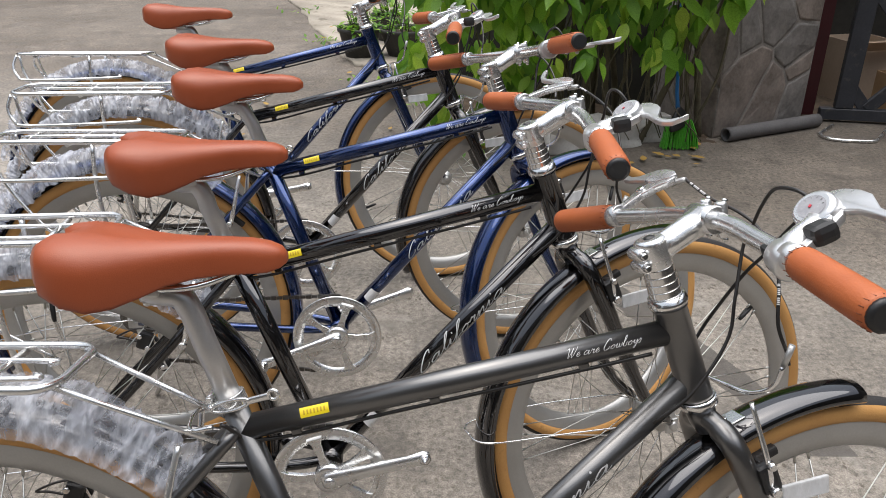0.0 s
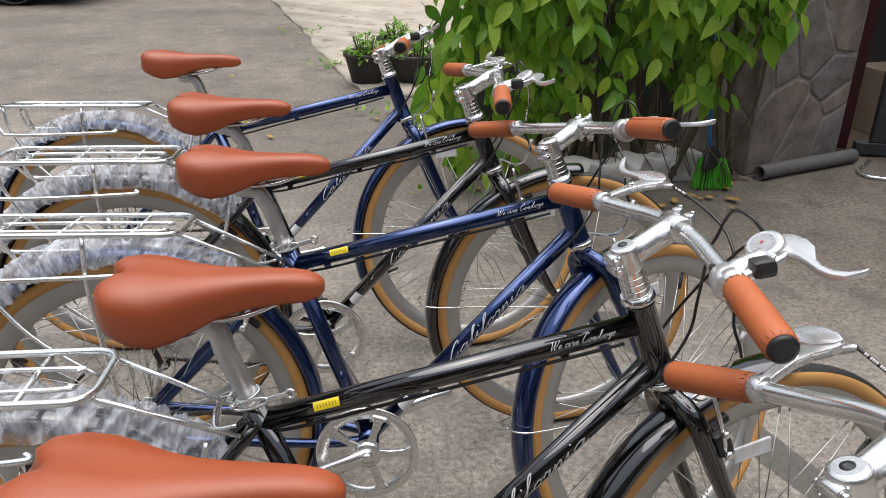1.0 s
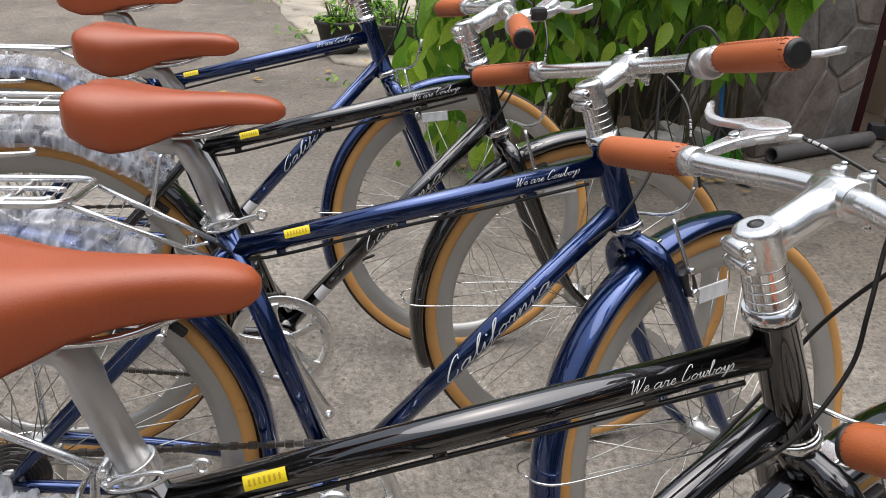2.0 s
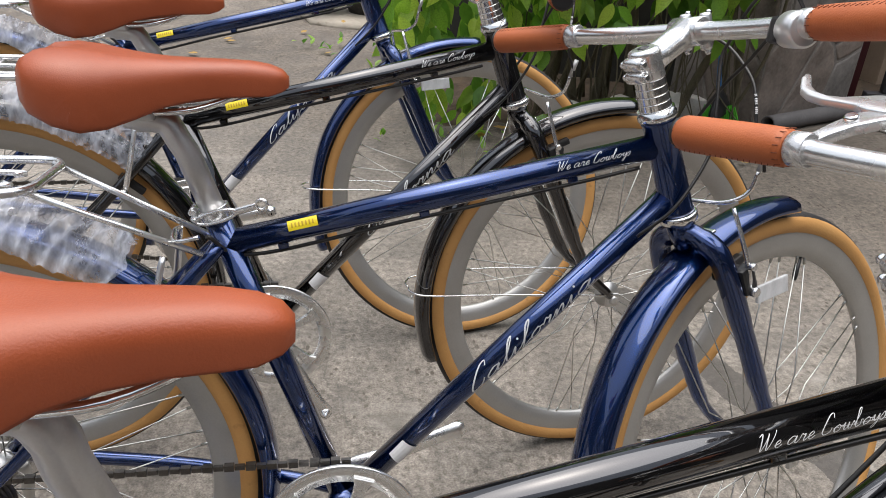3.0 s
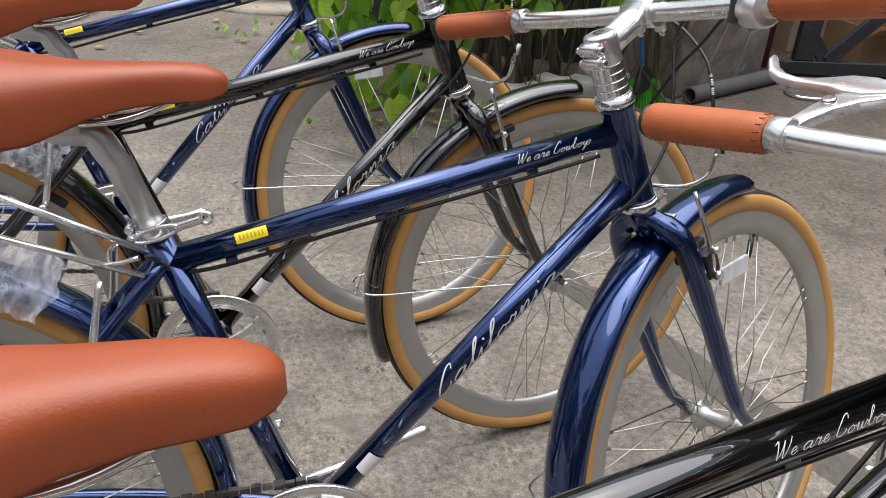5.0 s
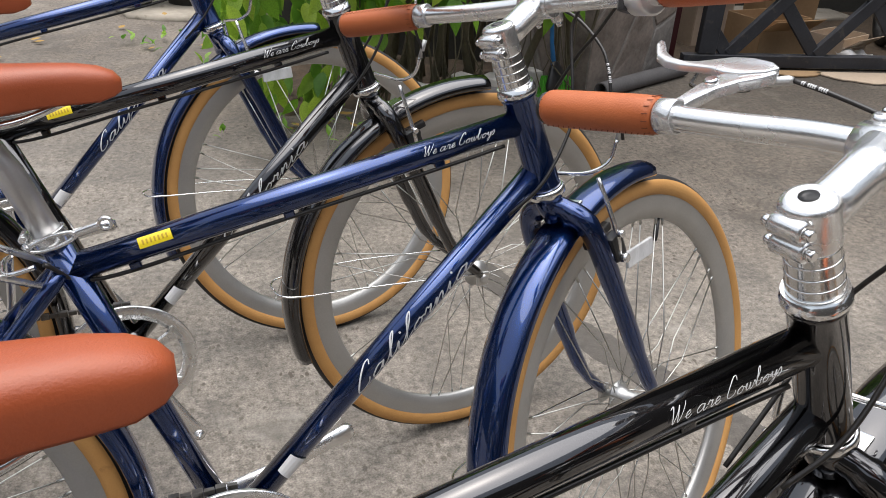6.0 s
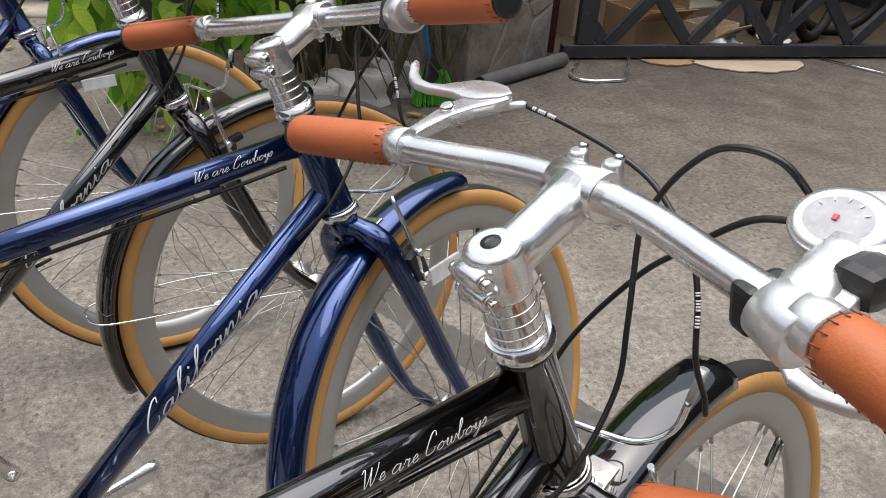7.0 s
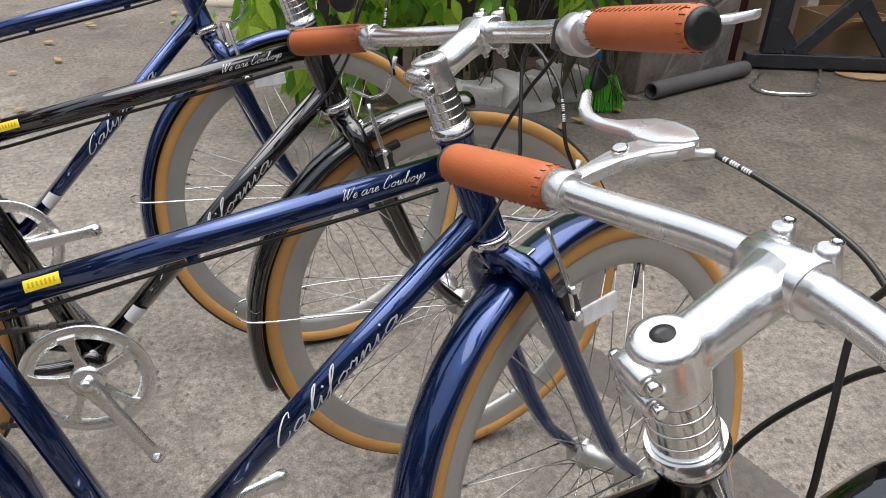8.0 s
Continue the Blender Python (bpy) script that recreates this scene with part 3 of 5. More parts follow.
def bicycle(paint, colour, at, yaw, lean, steer, bar_turn, bar_tilt, seat, crank, start, stand=True, tag="", seam=False, guard=None, wrap=47):
    root = thing("bicycle", Matrix.Translation((at[0], at[1], 0)) @ Matrix.Rotation(radians(yaw), 4, 'Z') @ Matrix.Rotation(radians(lean), 4, 'X'),
                 "%s city bicycle with tan leather saddle and grips%s" % (colour, tag), "bicycle", "bicycles parked in a row")
    S, SB = turned(steer), turned(steer + bar_turn)
    T = Matrix.Translation(CLAMP) @ Matrix.Rotation(radians(bar_tilt), 4, 'Y') @ Matrix.Translation(-CLAMP)

    def axis(z):
        return HB + UP * ((z - HB.z) / UP.z)

    def seat_axis(f):
        return BB + (SEAT_TOP - BB) * f
    # frame tubes
    tt0, tt1 = V(0.300, 0, 0.651), axis(0.773)
    part("top_tube", sweep(B(), [tt0, tt1], 0.0150, 24), paint, root)
    dt0, dt1 = BB, axis(0.716)
    part("down_tube", sweep(B(), [dt0, dt1], 0.0155, 24), paint, root)
    part("seat_tube", sweep(B(), [BB, SEAT_TOP], 0.0150, 24), paint, root)
    bm = B()
    sweep(bm, [HB, HB + UP * 0.004, HB + UP * 0.006, HT - UP * 0.006, HT - UP * 0.004, HT], [0.0202, 0.0202, 0.0190, 0.0190, 0.0202, 0.0202], 28)
    head = part("head_tube", bm, paint, root)
    part("bottom_bracket_shell", sweep(B(), [BB + V(0, -0.034, 0), BB + V(0, 0.034, 0)], 0.021, 20), paint, root)
    for s in (-1, 1):
        part("seat_stay", sweep(B(), cat([V(0.300, s * 0.010, 0.655), V(0.285, s * 0.026, 0.638), V(0.20, s * 0.046, 0.546), V(0.08, s * 0.058, 0.422), V(0.006, s * 0.060, 0.343)], 5), [0.0085] * 10 + [0.008] * 6 + [0.0075] * 5, 12), paint, root)
        part("chain_stay", sweep(B(), cat([V(0.425, s * 0.018, 0.292), V(0.36, s * 0.036, 0.298), V(0.20, s * 0.054, 0.316), V(0.006, s * 0.060, 0.333)], 5), 0.0095, 12), paint, root)
        bm = B()
        box(bm, (0.0, s * 0.060, R), (0.036, 0.006, 0.034), bevel=0.002)
        part("dropout", bm, SATIN, root)
    part("brake_bridge", sweep(B(), [V(0.2556, -0.034, 0.6054), V(0.2556, 0.034, 0.6054)], 0.006, 10), paint, root)
    # head set
    bm = B()
    sweep(bm, [HT, HT + UP * 0.002, HT + UP * 0.006, HT + UP * 0.007, HT + UP * 0.012], [0.0215, 0.0225, 0.0225, 0.0212, 0.0212], 32)
    part("headset_cup", bm, CHROME, head, m=S)
    bm = B()
    sweep(bm, [HB - UP * 0.001, HB - UP * 0.003, HB - UP * 0.010, HB - UP * 0.012], [0.0215, 0.023, 0.023, 0.020], 32)
    part("crown_race", bm, CHROME, head, m=S)
    # stem: spacers, clamp and neck
    bm = B()
    z0 = 0.012
    for k in range(4):
        h = 0.0088
        r = 0.0186 - 0.0004 * k
        sweep(bm, [HT + UP * (z0 + q_) for q_ in (0, 0.0005, 0.0012, h - 0.0012, h - 0.0005, h)], [r - 0.0006, r, r, r, r, r - 0.0006], 32)
        z0 += h
    spacers = part("stem_spacer", bm, CHROME, root, "stack of chrome spacer rings", m=SB)
    bm = B()
    c0 = HT + UP * z0
    sweep(bm, [c0 + UP * q_ for q_ in (0, 0.0006, 0.0015, 0.0280, 0.0305, 0.0330, 0.0345)], [0.0172, 0.0178, 0.0180, 0.0184, 0.0182, 0.0168, 0.0130], 32)
    neck0 = c0 + UP * 0.0165
    neck1 = CLAMP + V(-0.004, 0, 0)
    nd = (neck1 - neck0).normalized()
    sweep(bm, [neck0, neck0 + nd * 0.022, neck0 + nd * 0.042, neck1], [0.0158, 0.0152, 0.0152, 0.0172], 24)
    lugs = []
    for k in (0.006, 0.0205):
        q = c0 + UP * k + V(-0.0175, 0, -0.005)
        lugs.append(sweep(B(), [q + V(0, y_, 0) for y_ in (-0.0125, -0.0122, -0.0105, -0.0015, 0.0015, 0.0105, 0.0122, 0.0125)], [0.005, 0.0062, 0.0075, 0.0075, 0.0075, 0.0075, 0.0062, 0.005], 20))
    sweep(bm, [CLAMP + V(0, -0.021, 0), CLAMP + V(0, -0.020, 0), CLAMP + V(0, 0.020, 0), CLAMP + V(0, 0.021, 0)], [0.0150, 0.0162, 0.0162, 0.0150], 24)
    for s in (-1, 1):
        q = CLAMP + V(0.011, s * 0.0145, 0)
        lugs.append(sweep(B(), [q + V(-0.003 * h_ / 0.02, 0, h_) for h_ in (-0.0205, -0.0198, -0.017, 0, 0.017, 0.0198, 0.0205)], [0.0045, 0.0060, 0.0068, 0.0078, 0.0068, 0.0060, 0.0045], 18))
    stem = part("stem", bm, ALLOY, root, "polished alloy handlebar stem", m=SB)
    for g in lugs:
        part("clamp_lug", g, ALLOY, stem)
    part("steerer_cap", sweep(B(), [c0 + UP * 0.0338, c0 + UP * 0.0352, c0 + UP * 0.0352], [0.0066, 0.0062, 0.001], 16), PLASTIC, stem)
    for k in (0.006, 0.0205):
        q = c0 + UP * k + V(-0.0185, 0, -0.005)
        part("clamp_bolt", bolt(B(), q + V(0, -0.012, 0), (0, -1, 0)), CHROME, stem)
        part("clamp_bolt", bolt(B(), q + V(0, 0.012, 0), (0, 1, 0)), CHROME, stem)
    for s in (-1, 1):
        part("faceplate_bolt", bolt(B(), CLAMP + V(0.012, s * 0.015, 0.0185), (0.3, 0, 1), 0.0035, 0.005), CHROME, stem)
        part("faceplate_bolt", bolt(B(), CLAMP + V(0.015, s * 0.015, -0.020), (0.6, 0, -1), 0.0035, 0.005), CHROME, stem)
    # handlebar
    half = [CLAMP, CLAMP + V(0, 0.024, 0), V(0.8325, 0.060, 0.8975), V(0.8225, 0.110, 0.8945), V(0.8140, 0.150, 0.8930), V(0.8088, 0.176, 0.8922), V(0.7825, 0.292, 0.8828)]
    line = cat([V(q.x, -q.y, q.z) for q in reversed(half[1:])] + half, 6)
    M = SB @ T
    bar = part("handlebar", sweep(B(), line, 0.0103, 20), ALLOY, root, "polished alloy handlebar", m=M)
    for s in (-1, 1):
        a, b = V(0.8088, s * 0.1783, 0.8922), V(0.7821, s * 0.2945, 0.8826)
        d = (b - a).normalized()
        bm = B()
        fr = (0, 0.03, 0.07, 0.2, 0.4, 0.6, 0.8, 0.92, 0.97, 1.0)
        sweep(bm, [a + (b - a) * f for f in fr], [0.0132, 0.0156, 0.0163, 0.0167, 0.0168, 0.0169, 0.0169, 0.0167, 0.0162, 0.0141], 28)
        g = part("grip", bm, GRIP, bar, "stitched tan leather grip")
        bm = B()
        low = d.cross(V(0, 0, 1)).normalized()
        for k in range(18):
            f = 0.06 + 0.88 * k / 17
            q = a + (b - a) * f
            base = (low * (-0.75) * s + V(0, 0, 0.66 if seam else -0.9)).normalized()
            tang = base.cross(d)
            rod(bm, q + base * 0.0169 + tang * 0.0022 + d * 0.0016, q + base * 0.0169 - tang * 0.0022 - d * 0.0016, 0.00045, 5)
        for end in (0.035, 0.965):
            for k in range(16):
                an = 2 * math.pi * k / 16
                q = a + (b - a) * end
                n = low * math.cos(an) + V(0, 0, 1) * math.sin(an)
                rod(bm, q + n * 0.0161 + d * 0.0025, q + n * 0.0161 - d * 0.0025 + low * 0.001, 0.00042, 5)
        part("stitching", bm, STITCH, g)
        part("end_plug", sweep(B(), [b - d * 0.001, b + d * 0.003, b + d * 0.005], [0.0145, 0.0145, 0.0105], 20), PLASTIC, bar)
        # brake lever
        bm = B()
        sweep(bm, [a - d * 0.001, a - d * 0.002, a - d * 0.017, a - d * 0.018], [0.0132, 0.0145, 0.0145, 0.013], 24)
        body = part("brake_lever", bm, LACQUER, bar, "polished alloy brake lever")

        def cut(outline, thick):
            g = B()
            lo = [g.verts.new((x, s * y, 0.8950 + (x - 0.809) * 0.20 - thick / 2)) for x, y in outline]
            hi = [g.verts.new((x, s * y, 0.8950 + (x - 0.809) * 0.20 + thick / 2)) for x, y in outline]
            g.faces.new(lo)
            g.faces.new(list(reversed(hi)))
            m_ = len(outline)
            for i_ in range(m_):
                g.faces.new((lo[i_], hi[i_], hi[(i_ + 1) % m_], lo[(i_ + 1) % m_]))
            bmesh.ops.recalc_face_normals(g, faces=g.faces[:])
            bmesh.ops.bevel(g, geom=g.edges[:], offset=0.0016, segments=2, affect='EDGES', profile=0.6)
            return smooth_all(g)
        part("lever_bracket", cut([(0.812, 0.163), (0.830, 0.163), (0.850, 0.159), (0.866, 0.150), (0.878, 0.138), (0.888, 0.132), (0.892, 0.138), (0.886, 0.152), (0.880, 0.166), (0.868, 0.175), (0.850, 0.178), (0.830, 0.177), (0.812, 0.177)], 0.0095), LACQUER, body)
        g = cut([(0.874, 0.158), (0.884, 0.140), (0.893, 0.134), (0.899, 0.146), (0.900, 0.166), (0.896, 0.184), (0.888, 0.196), (0.880, 0.208), (0.8765, 0.222), (0.878, 0.236), (0.884, 0.250), (0.894, 0.263), (0.892, 0.267), (0.885, 0.265), (0.875, 0.254), (0.870, 0.238), (0.8695, 0.220), (0.872, 0.204), (0.874, 0.188), (0.872, 0.174)], 0.0070)
        for v in g.verts:
            v.co.z += 0.003 + 0.005 * max(0.0, (abs(v.co.y) - 0.245) / 0.02) ** 2
        part("lever_blade", g, LACQUER, body)
        part("pivot_bolt", bolt(B(), V(0.856, s * 0.1685, 0.9065), (-0.2, 0, 1), 0.0062, 0.007), CHROME, body)
        part("cable_adjuster", sweep(B(), [V(0.886, s * 0.142, 0.9060), V(0.897, s * 0.128, 0.9075), V(0.8985, s * 0.125, 0.9075)], [0.0048, 0.0042, 0.003], 10), SATIN, body)
    # gear shifter on the right
    bm = B()
    c = V(0.8122, -0.157, 0.8883)
    d = V(0.35, 1, 0.15).normalized()
    sweep(bm, [c - d * 0.012, c - d * 0.0105, c + d * 0.0125, c + d * 0.014], [0.0155, 0.0178, 0.0178, 0.0155], 24)
    sweep(bm, cat([c + V(0.002, 0, 0.004), c + V(0.020, 0.002, 0.012), c + V(0.044, 0.003, 0.015)], 4), [0.0125] * 4 + [0.0112] * 4 + [0.013], 18, flat=1.2)
    pod = V(0.8640, -0.145, 0.9130)
    tip = Matrix.Rotation(radians(-30), 3, 'Y')
    lid = [(0.0180, -0.014), (0.0200, -0.010), (0.0200, 0.002), (0.0192, 0.004), (0.0162, 0.0060)]
    rings = []
    for rr, h in lid:
        rings.append([bm.verts.new(pod + tip @ V(rr * 1.02 * math.cos(2 * math.pi * k / 28), rr * 1.25 * math.sin(2 * math.pi * k / 28), h)) for k in range(28)])
    for p0, p1 in zip(rings, rings[1:]):
        for k in range(28):
            bm.faces.new((p0[k], p0[(k + 1) % 28], p1[(k + 1) % 28], p1[k])).smooth = True
    bm.faces.new(rings[0])
    bm.faces.new(rings[-1])
    sh = part("gear_shifter", bm, LACQUER, bar, "silver gear shifter with a black window")
    bm = B()
    bm.faces.new([bm.verts.new(pod + tip @ V(0.0128 * math.cos(2 * math.pi * k / 28), 0.0168 * math.sin(2 * math.pi * k / 28), 0.0063)) for k in range(28)])
    part("gauge_face", bm, GAUGE, sh, "pale gauge face")
    part("gauge_pointer", box(B(), pod + tip @ V(0, 0.001, 0.0070), (0.0030, 0.0026, 0.0008), tip.to_4x4()), RED, sh, "red pointer")
    bm = B()
    for k in range(5):
        an = radians(-60 + 30 * k)
        box(bm, pod + tip @ V(0.011 * math.cos(an), 0.0135 * math.sin(an), 0.0068), (0.0022, 0.0006, 0.0005), tip.to_4x4() @ Matrix.Rotation(an, 4, 'Z'))
    part("gauge_marking", bm, SATIN, sh)
    bm = B()
    box(bm, c + V(0.006, 0.019, 0.0), (0.028, 0.016, 0.026), Matrix.Rotation(radians(-18), 4, 'Z'), 0.004)
    box(bm, c + V(0.030, -0.016, 0.016), (0.026, 0.024, 0.020), Matrix.Rotation(radians(-10), 4, 'Z'), 0.007)
    part("shift_button", bm, PLASTIC, sh, "black shift buttons")
    # fork
    bm = B()
    sweep(bm, [HB - UP * 0.010, HB - UP * 0.03, HB - UP * 0.046], [0.0175, 0.0165, 0.012], 20)
    for s in (-1, 1):
        leg = cat([HB - UP * 0.024 + V(0, s * 0.004, 0), HB - UP * 0.036 + V(0.004, s * 0.026, 0), HB - UP * 0.062 + V(0.006, s * 0.046, 0), V(0.902, s * 0.052, 0.544), V(0.943, s * 0.055, 0.452), V(0.977, s * 0.056, 0.390), AXLE_F + V(-0.006, s * 0.056, 0.008)], 5)
        sweep(bm, leg, [0.0125] * 5 + [0.0145] * 5 + [0.0142] * 5 + [0.0128] * 5 + [0.0108] * 5 + [0.0088] * 5 + [0.0075], 16)
    fork = part("fork", bm, paint, root, m=S)
    for s in (-1, 1):
        part("fork_end", box(B(), AXLE_F + V(-0.002, s * 0.056, 0), (0.024, 0.006, 0.026), bevel=0.002), SATIN, fork)
    # wheels
    wheel("front_wheel", root, S @ Matrix.Translation(AXLE_F), start)
    wheel("rear_wheel", root, Matrix.Translation(AXLE_R), start * 1.7 + 20)
    # fenders
    ff = part("front_fender", fender_mesh(86.5, 198), guard or paint, root, m=S @ Matrix.Translation(AXLE_F))
    bm = B()
    for s in (-1, 1):
        sweep(bm, cat([V(-0.004, s * 0.062, 0.012), V(-0.20, s * 0.058, 0.03), V(-0.335, s * 0.044, 0.034), V(-0.366, s * 0.024, 0.034), V(-0.3685, 0, 0.034)], 5), 0.0018, 6)
    part("fender_stay", bm, CHROME, ff, "thin wire fender stay")
    bm = B()
    box(bm, V(-0.150, 0, 0.322), (0.03, 0.026, 0.004), Matrix.Rotation(radians(-22), 4, 'Y'), 0.0015)
    bolt(bm, V(-0.158, 0, 0.318), (-0.5, 0, 1), 0.007, 0.008)
    part("fender_bracket", bm, CHROME, ff)
    rf = part("rear_fender", fender_mesh(-18, 205), guard or paint, root, m=Matrix.Translation(AXLE_R))
    bm = B()
    for s in (-1, 1):
        sweep(bm, cat([V(-0.004, s * 0.066, 0.004), V(-0.20, s * 0.058, -0.02), V(-0.345, s * 0.036, -0.06), V(-0.366, 0, -0.065)], 5), 0.0018, 6)
    part("fender_stay", bm, CHROME, rf)
    part("wrapping_film", film_mesh(yaw * 3.7 + at[1] * 9, wrap, 168), FILM, root, "crumpled clear plastic film", m=Matrix.Translation(AXLE_R))
    # front brake, set on the fork legs
    SF = S @ Matrix.Translation((-0.0070, 0, 0))
    for s in (-1, 1):
        bm = B()
        sweep(bm, cat([V(0.904, s * 0.060, 0.592), V(0.897, s * 0.064, 0.62), V(0.886, s * 0.060, 0.66), V(0.877, s * 0.052, 0.698)], 4), [0.0052] * 4 + [0.0046] * 4 + [0.0040] * 4 + [0.0036], 10, flat=0.7)
        bolt(bm, V(0.903, s * 0.066, 0.596), (0, s, 0), 0.0065, 0.008)
        bolt(bm, V(0.895, s * 0.066, 0.628), (0, s, 0), 0.005, 0.008)
        arm = part("brake_arm", bm, ALLOY, root, "alloy brake arm", m=SF)
        part("pad_holder", box(box(B(), (0.899, s * 0.058, 0.610), (0.024, 0.016, 0.036), Matrix.Rotation(radians(-22), 4, 'Y'), 0.005), (0.904, s * 0.044, 0.617), (0.018, 0.024, 0.014), bevel=0.004), PLASTIC, arm, "black pad holder")
        bm = B()
        box(bm, (0.908, s * 0.027, 0.618), (0.052, 0.012, 0.011), Matrix.Rotation(radians(-22), 4, 'Y'), 0.003)
        part("brake_pad", bm, RUBBER, arm)
    bm = B()
    sweep(bm, cat([V(0.878, 0.052, 0.699), V(0.882, 0.010, 0.700), V(0.890, -0.030, 0.701), V(0.903, -0.052, 0.714), V(0.909, -0.060, 0.740)], 5), 0.0028, 8)
    part("brake_noodle", bm, CHROME, root, m=SF)
    bm = B()
    box(bm, (0.946, -0.064, 0.592), (0.062, 0.005, 0.022), Matrix.Rotation(radians(-6), 4, 'Y'), 0.0018)
    part("reflector", bm, REFLECTOR, root, "milky white reflector plate", m=SF)
    # rear brake on the seat stays
    for s in (-1, 1):
        bm = B()
        sweep(bm, cat([V(0.222, s * 0.060, 0.552), V(0.232, s * 0.066, 0.585), V(0.240, s * 0.056, 0.625), V(0.246, s * 0.046, 0.655)], 4), [0.0054] * 4 + [0.0048] * 4 + [0.0041] * 4 + [0.0036], 10, flat=0.7)
        bolt(bm, V(0.222, s * 0.066, 0.556), (0, s, 0), 0.0065, 0.008)
        arm = part("brake_arm", bm, ALLOY, root, "alloy brake arm")
        bm = B()
        box(bm, (0.226, s * 0.028, 0.556), (0.045, 0.012, 0.011), Matrix.Rotation(radians(40), 4, 'Y'), 0.003)
        part("brake_pad", bm, RUBBER, arm)
    bm = B()
    sweep(bm, cat([V(0.246, 0.046, 0.655), V(0.25, 0.0, 0.668), V(0.258, -0.036, 0.668), V(0.285, -0.044, 0.676)], 5), 0.0026, 8)
    part("brake_noodle", bm, CHROME, root)
    # seat post, clamp and saddle
    ax = (SEAT_TOP - BB).normalized()
    elbow = SEAT_TOP + ax * 0.104 + V(seat[0] * 0.3, 0, seat[1])
    bm = B()
    line = [seat_axis(0.92), SEAT_TOP + ax * 0.07] + cat([elbow - ax * 0.012, elbow + V(-0.0055, 0, 0.0055), elbow + V(-0.020, 0, 0.010), elbow + V(-0.050, 0, 0.011)], 5)
    sweep(bm, line, [0.0138] * 14 + [0.0135, 0.0125, 0.011, 0.010], 26)
    post = part("seat_post", bm, GREYALLOY, root, "grey alloy seat post")
    bm = B()
    sweep(bm, [SEAT_TOP + ax * q_ for q_ in (-0.0122, -0.012, -0.0113, -0.0105, 0.0025, 0.0033, 0.0038, 0.004)], [0.0165, 0.0176, 0.0181, 0.0182, 0.0182, 0.0181, 0.0176, 0.0165], 32)
    clamp = part("seat_clamp", bm, ALLOY, root, "alloy quick-release seat clamp")
    for dz in (-0.0085, 0.0005):
        q = SEAT_TOP + ax * dz + V(-0.021, 0, 0)
        part("clamp_lug", sweep(B(), [q + V(0, y_, 0) for y_ in (-0.013, -0.0125, -0.002, 0.002, 0.0125, 0.013)], [0.0032, 0.0042, 0.0042, 0.0042, 0.0042, 0.0032], 14), ALLOY, clamp)
    bm = B()
    d1 = V(1, -0.16, 0.34).normalized()
    d2 = V(-0.34, 0, 1).normalized()
    q = SEAT_TOP + V(0.006, -0.0215, -0.001)
    sweep(bm, [q + d1 * (0.024 * math.cos(2 * math.pi * k / 24)) + d2 * (0.0062 * math.sin(2 * math.pi * k / 24)) for k in range(24)], 0.0021, 8, closed=True)
    sweep(bm, cat([q + d1 * 0.020, q + d1 * 0.034, q + d1 * 0.050], 4), [0.0042] * 9, 12, flat=0.45)
    sweep(bm, [q + d1 * (0.054 + 0.0058 * math.cos(2 * math.pi * k / 18)) + d2 * (0.0058 * math.sin(2 * math.pi * k / 18)) for k in range(18)], 0.0022, 8, closed=True)
    sweep(bm, [q - d1 * 0.022, SEAT_TOP + V(-0.021, -0.014, -0.005)], 0.0034, 10)
    part("quick_release_lever", bm, ALLOY, clamp, "alloy lever with an open loop")
    sm = Matrix.Translation((seat[0], 0, seat[1]))
    sad = shared_part("saddle", "saddle", saddle_mesh, LEATHER, root, sm, "smooth tan leather saddle")
    bm = B()
    for s in (-1, 1):
        sweep(bm, cat([V(0.150, s * 0.040, 0.838), V(0.19, s * 0.026, 0.815), V(0.23, s * 0.022, 0.812), V(0.29, s * 0.022, 0.816), V(0.34, s * 0.012, 0.834), V(0.358, 0, 0.842)], 5), 0.0036, 8)
    part("saddle_rail", bm, CHROME, sad, "chrome saddle rails")
    bm = B()
    box(bm, (0.226, 0, 0.809), (0.044, 0.054, 0.010), bevel=0.003)
    box(bm, (0.226, 0, 0.819), (0.036, 0.052, 0.008), bevel=0.003)
    bolt(bm, V(0.226, 0, 0.797), (0.1, 0, -1), 0.006, 0.010)
    part("saddle_clamp", bm, SATIN, post, m=sm)
    # rear rack
    zr, hw, xf, xr = 0.730, 0.064, 0.124, -0.262
    bm = B()
    loop = []
    for cx, cy, a0 in ((xf - 0.03, hw - 0.03, 0), (xr + 0.035, hw - 0.035, 90), (xr + 0.035, -hw + 0.035, 180), (xf - 0.03, -hw + 0.03, 270)):
        rr = 0.03 if cx > 0 else 0.035
        for k in range(7):
            a = radians(a0 + 15 * k)
            loop.append(V(cx + rr * math.cos(a), cy + rr * math.sin(a), zr))
    sweep(bm, loop, 0.0052, 10, closed=True)
    rack = part("rear_rack", bm, ALLOY, root, "silver tubular rear rack")
    for y, x0, x1 in ((0.026, -0.20, 0.07), (-0.026, -0.20, 0.07)):
        part("rack_rod", sweep(B(), cat([V(x0 - 0.012, y, zr - 0.012), V(x0, y, zr - 0.004), V(x1, y, zr - 0.004), V(x1 + 0.014, y * 0.6, zr - 0.004)], 4), 0.0036, 8), ALLOY, rack)
    for x in (0.035, -0.09, -0.20):
        part("rack_crossbar", sweep(B(), [V(x, -hw, zr - 0.006), V(x, hw, zr - 0.006)], 0.0042, 8), ALLOY, rack)
